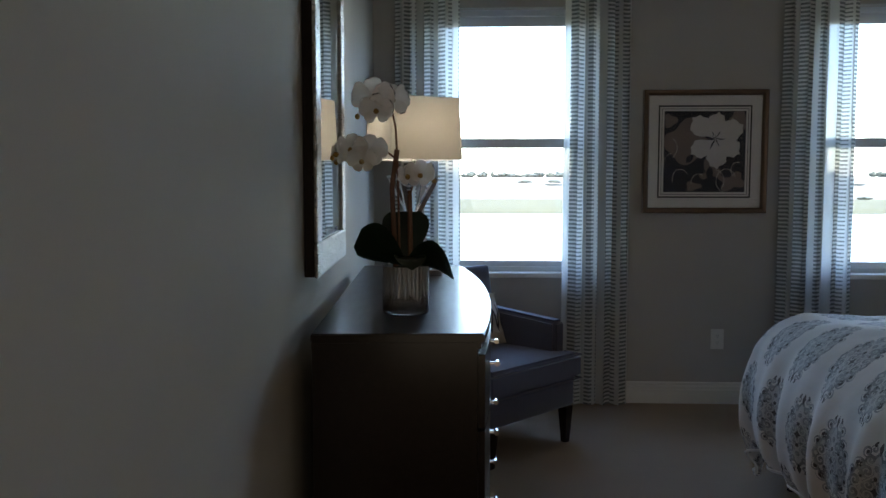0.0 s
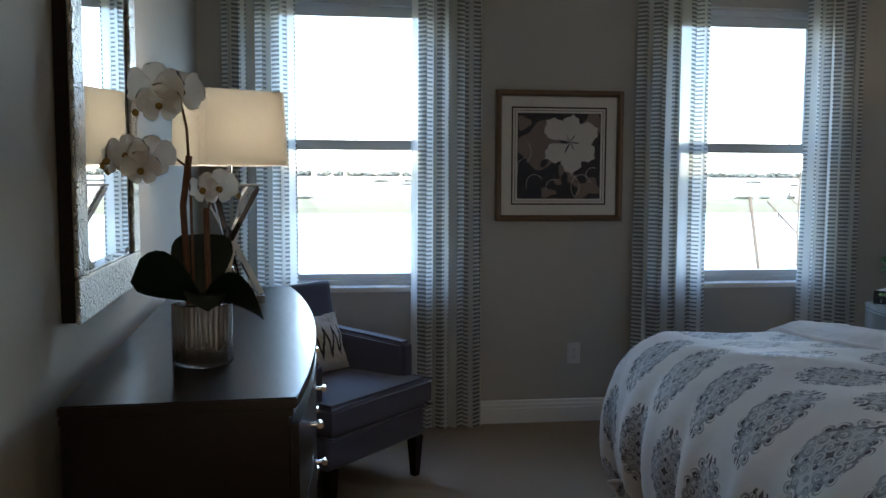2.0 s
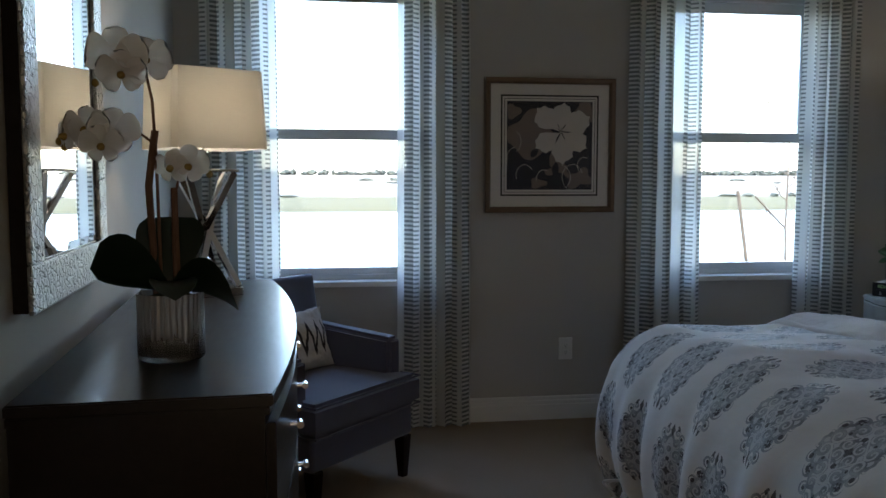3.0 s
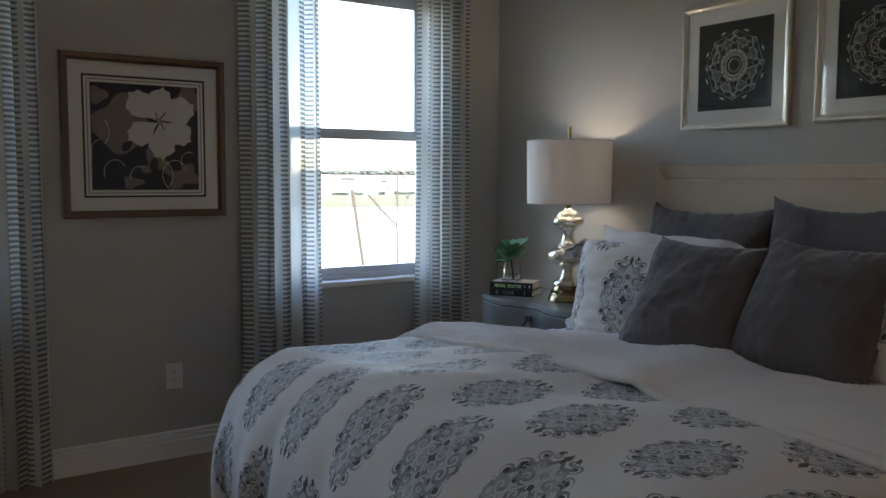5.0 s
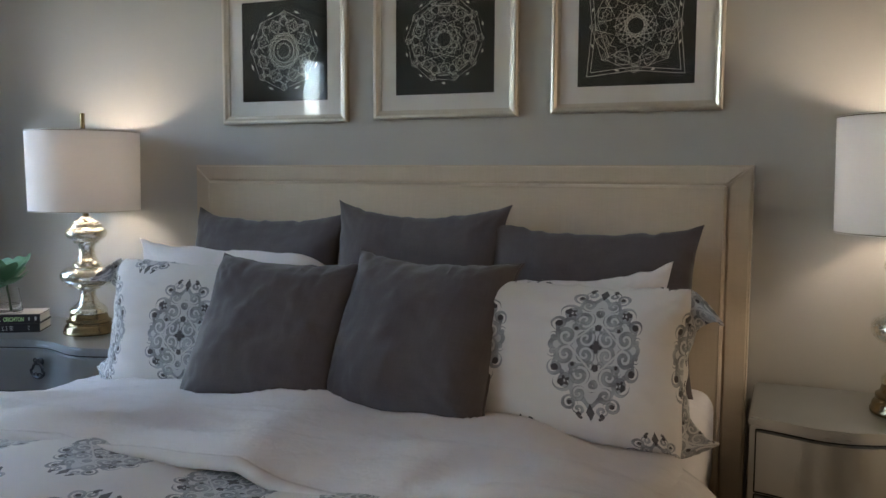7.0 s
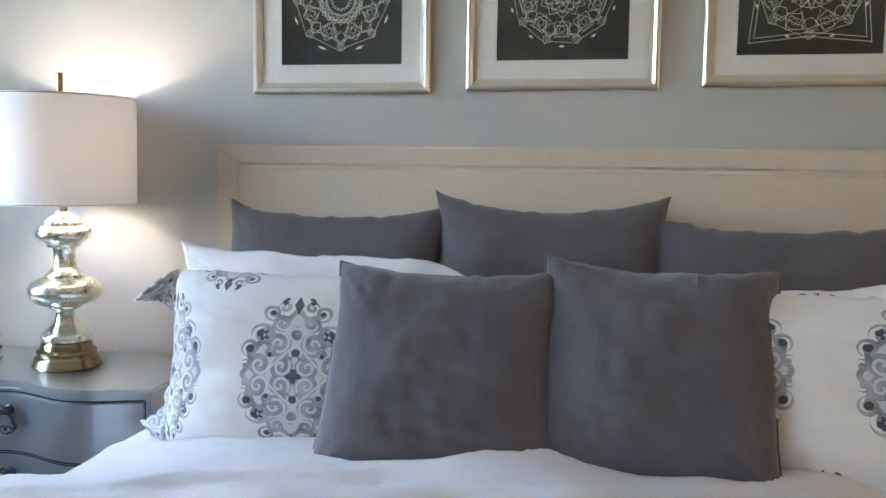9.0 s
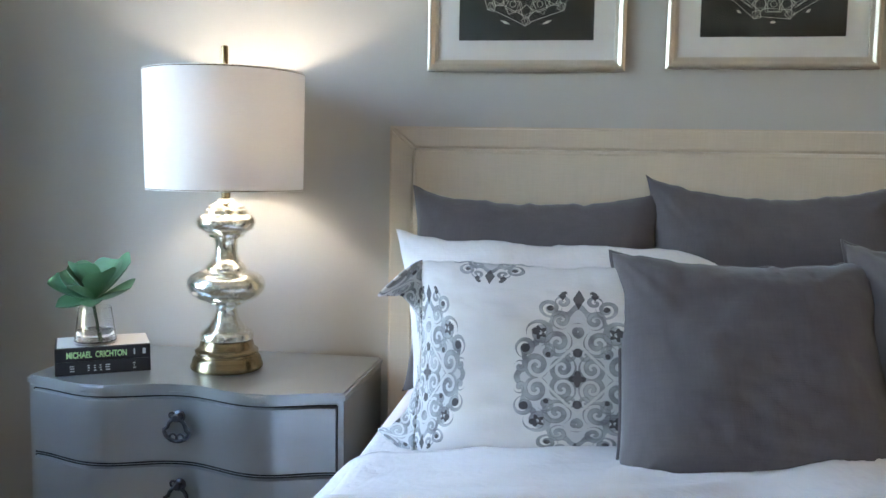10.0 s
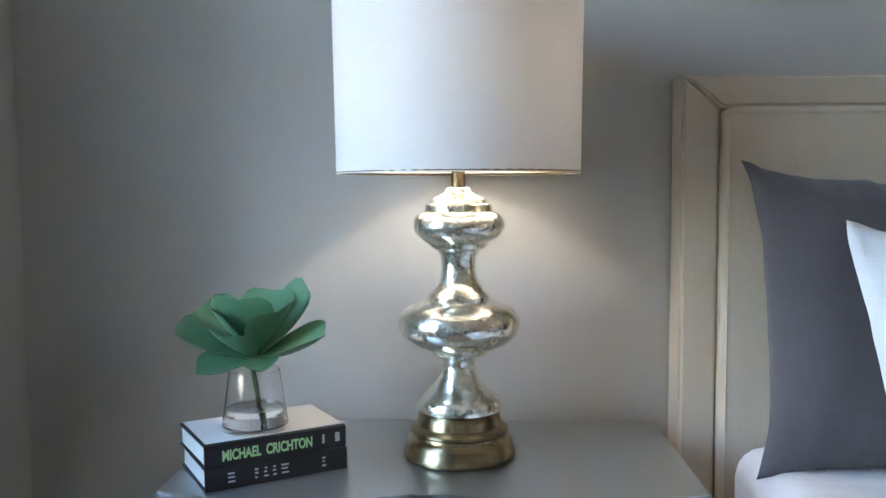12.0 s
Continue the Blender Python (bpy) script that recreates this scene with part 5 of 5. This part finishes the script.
bm = bmesh.new()
dslab(bm, DH - 0.022, DH, 0.0, 0.003)
part("top", bm, WOOD, dresser, smooth=True)
bm = bmesh.new()
dslab(bm, DH - 0.040, DH - 0.0225, 0.008, 0.002)
dslab(bm, 0.08, DH - 0.0405, 0.018)
dslab(bm, 0.0, 0.0795, 0.03)
part("body", bm, WOOD, dresser, smooth=True)
zs = (0.16, 0.36, 0.555, 0.75, 0.945)
for col in range(2):
    ya, yb = 0.03 + col * (DL / 2 - 0.01), DL / 2 - 0.01 + col * (DL / 2 - 0.02)
    for z0, z1 in zip(zs, zs[1:]):
        n = 14
        bm = bmesh.new()
        pts = [(dfront(ya + (yb - ya) * k / n, -0.0175), ya + (yb - ya) * k / n) for k in range(n + 1)]
        pts += [(x + 0.017, y) for x, y in pts[::-1]]
        extrude_outline(bm, pts, z0 + 0.004, z1 - 0.004, 0.0015)
        dr = part("drawer", bm, WOOD, dresser, smooth=True)
        for yy in (ya + 0.24, yb - 0.24):
            xx = dfront(yy, -0.0005)
            zz = (z0 + z1) / 2 + 0.02
            bm = bmesh.new()
            tube(bm, [(xx, yy, zz), (xx + 0.018, yy, zz)], 0.005, 10)
            tube(bm, [(xx + 0.020, yy - 0.012, zz), (xx + 0.020, yy + 0.012, zz)], 0.0075, 12)
            part("knob", bm, CHROME, dr, "polished chrome knob", smooth=True)

# mirror
mir = thing("wall_mirror", by_wall(4.207, 0.002, 1.105), LEAN, "tall wall mirror in a crinkled silver frame above the dresser", "mirror")
MW, MH = 0.755, 1.15
bm = bmesh.new()
box(bm, (0.0, -MW / 2 + 0.004, 0.004), (0.038, MW / 2 - 0.004, MH - 0.004), 0.002)
part("backing", bm, WOOD, mir)
bm = bmesh.new()
FW = 0.095
for lo, hi in (((-MW / 2, 0), (MW / 2, FW)), ((-MW / 2, MH - FW), (MW / 2, MH)), ((-MW / 2, FW + 0.0005), (-MW / 2 + FW, MH - FW - 0.0005)), ((MW / 2 - FW, FW + 0.0005), (MW / 2, MH - FW - 0.0005))):
    box(bm, (0.0385, lo[0], lo[1]), (0.054, hi[0], hi[1]), 0.006, 3)
part("mirror_frame", bm, LEAFED, mir, "crinkled silver leaf frame")
bm = bmesh.new()
a, b = MW / 2 - FW, MH - FW
o = [(-a, FW), (a, FW), (a, b), (-a, b)]
i2 = [(-a + 0.022, FW + 0.022), (a - 0.022, FW + 0.022), (a - 0.022, b - 0.022), (-a + 0.022, b - 0.022)]
vo = [bm.verts.new((0.0385, y, z)) for y, z in o]
vi = [bm.verts.new((0.0415, y, z)) for y, z in i2]
bm.faces.new(vi)
for k in range(4):
    bm.faces.new((vo[k], vo[(k + 1) % 4], vi[(k + 1) % 4], vi[k]))
part("looking_glass", bm, MIRROR, mir)

for ob in mir.children:
    ob.matrix_basis = Matrix.Diagonal((0.72, 1, 1, 1)) @ ob.matrix_basis

# orchid
vase = thing("potted_orchid", (0.455, 3.93, DH + 0.0005), 20, "white artificial orchid in a ribbed grey glass cylinder on the dresser", "plant")
bm = bmesh.new()
R, H = 0.065, 0.134


def rib(a, b):
    t = a * 2 * math.pi
    rr = R * (1 + 0.018 * math.sin(t * 34 + 2 * noise.noise(Vector((math.cos(t) * 3, math.sin(t) * 3, b * 2)))) + 0.01 * noise.noise(Vector((math.cos(t) * 4, math.sin(t) * 4, b * 5))))
    return (rr * math.cos(t), rr * math.sin(t), 0.004 + b * (H - 0.004))


sheet(bm, 220, 12, rib, close_u=True)
lathe(bm, [(0, 0), (R * 0.96, 0), (R, 0.004)], 40)
lathe(bm, [(R, H), (R - 0.004, H), (R - 0.005, 0.01), (0, 0.01)], 40)
gl = Nodes("smoked_ribbed_glass")
gf = gl.noise(gl.coords("Object", (60, 60, 10)), 1.5, 3.0)
gz = gl.split(gl.coords())[2]
gl.set(gl.mix(gl.ramp(gl.m("ADD", gz, gl.m("MULTIPLY", gf, 0.06)), 0.05, 0.1), (0.13, 0.125, 0.12), (0.46, 0.46, 0.45)), 0.15, 0.0, Transmission_Weight=0.6)
gl.bump(gf, 0.4, 0.003)
part("pot", bm, gl.mat, vase, "ribbed smoky glass cylinder", smooth=True)
bm = bmesh.new()
lathe(bm, [(0, H - 0.012), (R - 0.006, H - 0.012), (R * 0.5, H - 0.004), (0, H)], 24)
part("moss", bm, surface("dark_moss", (0.035, 0.04, 0.02), 0.95, vary=0.4, scale=40), vase)
for up, ln, wd, tn, cu, tw in ((46, 0.165, 0.135, 200, 0.9, 55), (78, 0.165, 0.135, 95, 0.4, 0), (60, 0.155, 0.13, 140, 0.7, 20), (36, 0.165, 0.125, -15, 1.7, -50), (30, 0.15, 0.09, 60, 1.0, 0), (52, 0.12, 0.09, -75, 1.9, 0)):
    bm = bmesh.new()
    leaf(bm, ln, wd, up, tn - 20, (0, 0, H), cu, 0.006, 0.25, tw)
    part("leaf", bm, LEAF, vase, smooth=True)
back = pose(0, 0, 0, 0, 0, -20) @ Matrix.Translation((-0.465, -3.93, 0))


def stem(name, pts, r, material, r2=None):
    """A stalk through places given in the room, heights over the dresser."""
    bm = bmesh.new()
    tube(bm, [back @ Vector((x, y, z - DH)) for x, y, z in pts], r, 8, r2)
    part(name, bm, material, vase, smooth=True)


stem("stake", [(0.435, 3.95, 1.12), (0.425, 3.95, 1.35), (0.440, 3.95, 1.46)], 0.0075, STEM)
stem("flower_stalk", [(0.447, 3.94, 1.12), (0.443, 3.94, 1.40), (0.436, 3.95, 1.52), (0.425, 3.95, 1.575), (0.40, 3.95, 1.60), (0.365, 3.95, 1.585), (0.335, 3.95, 1.56)], 0.0035, STEM, 0.002)
stem("stake", [(0.478, 3.93, 1.12), (0.476, 3.94, 1.345)], 0.0065, STEM)
stem("flower_stalk", [(0.484, 3.93, 1.12), (0.480, 3.94, 1.34), (0.49, 3.95, 1.385), (0.515, 3.95, 1.39), (0.54, 3.95, 1.375)], 0.0028, STEM, 0.002)
stem("flower_stalk", [(0.443, 3.94, 1.43), (0.41, 3.95, 1.455), (0.36, 3.95, 1.46), (0.30, 3.95, 1.45), (0.262, 3.95, 1.44)], 0.0028, STEM, 0.002)


def bloom(place, size, turn, tilt, seed):
    """Five broad petals and a yellow throat, facing along -y before it is turned."""
    r = random.Random(seed)
    m = pose(*(back @ Vector((place[0], place[1], place[2] - DH))), tilt, 0, turn)
    flower = None
    for k, (ang, ln, wd) in enumerate(((90, 0.9, 0.8), (12, 1.0, 1.15), (168, 1.0, 1.15), (-52, 0.9, 0.7), (-128, 0.9, 0.7))):
        bm = bmesh.new()
        leaf(bm, size * ln, size * wd, r.uniform(5, 20), 0, (0.002, 0, 0), r.uniform(0.2, 0.9), 0.0015, r.uniform(0.05, 0.3))
        bmesh.ops.transform(bm, matrix=m @ pose(0, 0, 0, 90, 0, 0) @ pose(0, 0, 0.001 * k, 0, 0, ang + r.uniform(-6, 6)), verts=bm.verts)
        ob = part("petal" if flower else "flower", bm, PETAL, flower or vase, smooth=True)
        flower = flower or ob
    bm = bmesh.new()
    lathe(bm, [(0, -0.004), (0.006, 0), (0.008, 0.008), (0.004, 0.016), (0, 0.018)], 12)
    bmesh.ops.transform(bm, matrix=m @ pose(0, -0.002, -0.004, 90, 0, 0), verts=bm.verts)
    part("throat", bm, YELLOW, flower, smooth=True)


for n, (x, y, z, s, tn, ti) in enumerate(((0.375, 3.93, 1.605, 0.060, -5, 8), (0.425, 3.94, 1.600, 0.054, 30, -8), (0.385, 3.92, 1.572, 0.046, 5, 22),
        (0.365, 3.93, 1.458, 0.048, 15, 10), (0.315, 3.93, 1.462, 0.046, -20, 0), (0.345, 3.915, 1.432, 0.040, 0, 20), (0.275, 3.94, 1.450, 0.036, -40, 0),
        (0.505, 3.93, 1.392, 0.042, 15, 10), (0.475, 3.93, 1.388, 0.034, -20, 5))):
    bloom((x, y, z), s * 1.05, tn - 20, ti, n)
for n, (x, y, z) in enumerate(((0.328, 3.95, 1.553), (0.340, 3.95, 1.565), (0.256, 3.95, 1.437), (0.268, 3.945, 1.425), (0.545, 3.95, 1.372))):
    bm = bmesh.new()
    lathe(bm, [(0, -0.009), (0.006, -0.005), (0.0075, 0), (0.005, 0.006), (0, 0.009)], 10, back @ Vector((x, y, z - DH)))
    part("bud", bm, YELLOW, vase, smooth=True)

# lamp on the dresser
lamp = thing("dresser_lamp", (0.40, 4.90, DH + 0.0005), -61.6, "lit chrome crossed-bar table lamp with a square ivory shade", "lamp")
bm = bmesh.new()
box(bm, (-0.085, -0.085, 0), (0.085, 0.085, 0.026), 0.002)
part("plinth", bm, CHROME, lamp)
for k in range(4):
    a0, a1 = radians(45 + 90 * k), radians(45 + 90 * (k + 2))
    p0, p1 = Vector((0.10 * math.cos(a0), 0.10 * math.sin(a0), 0.026)), Vector((0.10 * math.cos(a1), 0.10 * math.sin(a1), 0.385))
    off = Vector((0.011 * math.cos(a0 + 1.57), 0.011 * math.sin(a0 + 1.57), 0))
    bm = bmesh.new()
    tube(bm, [p0 + off, p1 + off], 0.013, 4)
    part("crossed_bar", bm, CHROME, lamp)
bm = bmesh.new()
box(bm, (-0.08, -0.08, 0.386), (0.08, 0.08, 0.394), 0.001)
tube(bm, [(0, 0, 0.394), (0, 0, 0.48)], 0.008, 12)
tube(bm, [(0, 0, 0.48), (0.05, 0, 0.53), (0.05, 0, 0.62), (0, 0, 0.70)], 0.002, 6)
part("neck", bm, CHROME, lamp)
bm = bmesh.new()
z0, z1, s0, s1 = 0.455, 0.692, 0.150, 0.140
rings = []
for s, z in ((s0, z0), (s1, z1), (s1 - 0.002, z1), (s0 - 0.002, z0)):
    c = 0.012
    rings.append([bm.verts.new((x * s, y * s, z)) for x, y in ((1, -0.9), (1, 0.9), (0.9, 1), (-0.9, 1), (-1, 0.9), (-1, -0.9), (-0.9, -1), (0.9, -1))])
for a, b in zip(rings, rings[1:] + rings[:1]):
    for k in range(8):
        bm.faces.new((a[k], a[(k + 1) % 8], b[(k + 1) % 8], b[k]))
part("shade", bm, SHADE2, lamp, "square ivory fabric shade")
bulb = new("bulb", bpy.data.lights.new("bulb", "POINT"))
bulb.parent = lamp
bulb.location = (0, 0, 0.58)
bulb.data.energy, bulb.data.color, bulb.data.shadow_soft_size = BULB * 0.8, (1.0, 0.87, 0.72), 0.03

# ---- armchair ----
chair = thing("armchair", (0.695, 5.93, 0), -42, "slate blue upholstered armchair with nailhead trim by the window", "chair")
bm = bmesh.new()
box(bm, (-0.32, -0.34, 0.195), (0.33, 0.34, 0.335), 0.02, 3)
part("seat_frame", bm, CHAIR, chair, smooth=True)
bm = bmesh.new()
sub = bmesh.new()
extrude_outline(sub, [(-0.24, -0.265), (0.24, -0.265), (0.255, -0.35), (0.36, -0.35), (0.36, 0.35), (0.255, 0.35), (0.24, 0.265), (-0.24, 0.265)], 0.338, 0.478, 0.025)
merge(bm, sub)
part("seat_cushion", bm, CHAIR, chair, smooth=True)
bm = bmesh.new()
for z in (0.346, 0.470):
    tube(bm, [(0.25, -0.352, z), (0.362, -0.352, z), (0.362, 0.352, z), (0.25, 0.352, z)], 0.004, 6)
part("piping", bm, CHAIR, chair, smooth=True)
for s in (-1, 1):
    bm = bmesh.new()
    lo, hi = sorted((s * 0.268, s * 0.36))
    sub = bmesh.new()
    extrude_outline(sub, [(lo, 0.336), (hi, 0.336), (hi, 0.64), (lo, 0.64)], -0.30, 0.25, 0)
    for v in sub.verts:
        x, y, z = v.co
        v.co = Vector((z, x, y + (0.035 if z < 0 and y > 0.5 else 0)))
    bmesh.ops.bevel(sub, geom=sub.edges[:], offset=0.02, segments=3, affect="EDGES")
    merge(bm, sub)
    part("arm", bm, CHAIR, chair, smooth=True)
bm = bmesh.new()
n = 16


def back_fn(a, b):
    y = -0.355 + 0.71 * a
    z = 0.336 + 0.555 * b
    return (-0.24 - 0.10 * b + 0.02 * math.cos((a - 0.5) * math.pi), y * (1 + 0.02 * b), z)


sheet(bm, 14, 14, back_fn)
ob = part("backrest", bm, CHAIR, chair, smooth=True)
mod = ob.modifiers.new("padding", "SOLIDIFY")
mod.thickness, mod.offset = 0.09, 0
mod = ob.modifiers.new("round", "BEVEL")
mod.width, mod.segments = 0.02, 3
bm = bmesh.new()
for k in range(34):
    lathe(bm, [(0.006, 0), (0.004, 0.0025), (0, 0.003)], 6, (-0.315, -0.345 + 0.69 * k / 33, 0.892))
tagged(part("nailhead", bm, CHROME, chair, "silver nailheads"), kind="stuff")
for x in (-0.28, 0.30):
    for y in (-0.30, 0.30):
        bm = bmesh.new()
        vs = []
        for z, h in ((0, 0.016), (0.194, 0.028)):
            vs.append([bm.verts.new((x + sx * h, y + sy * h, z)) for sx, sy in ((-1, -1), (1, -1), (1, 1), (-1, 1))])
        bm.faces.new(vs[0][::-1])
        bm.faces.new(vs[1])
        for k in range(4):
            bm.faces.new((vs[0][k], vs[0][(k + 1) % 4], vs[1][(k + 1) % 4], vs[1][k]))
        part("leg", bm, WOOD, chair)


def zigzag_mat():
    n = Nodes("zigzag_cotton")
    u, v, _ = n.split(n.coords("UV"))
    tri = n.m("PINGPONG", n.m("ADD", u, 5.0), 0.028)
    band = n.m("ABSOLUTE", n.m("SUBTRACT", v, n.m("MULTIPLY", n.m("SUBTRACT", tri, 0.014), 3.6)))
    inside = n.m("LESS_THAN", band, 0.022)
    w = n.noise(n.coords("Object", (200, 200, 200)), 1.0)
    n.set(n.mix(inside, n.mix(w, (0.50, 0.46, 0.41), (0.62, 0.58, 0.52)), (0.035, 0.032, 0.035)), 0.9)
    n.bump(w, 0.4, 0.002)
    return n.mat


lum = pillow("lumbar_cushion", (0.695 - 0.04, 5.93 + 0.09, 0.482), 180 - 42, 0.44, 0.28, 0.12, zigzag_mat(), "cream lumbar cushion with a black zigzag band on the slate armchair", "", 18, 12, 0.0, 0.01)
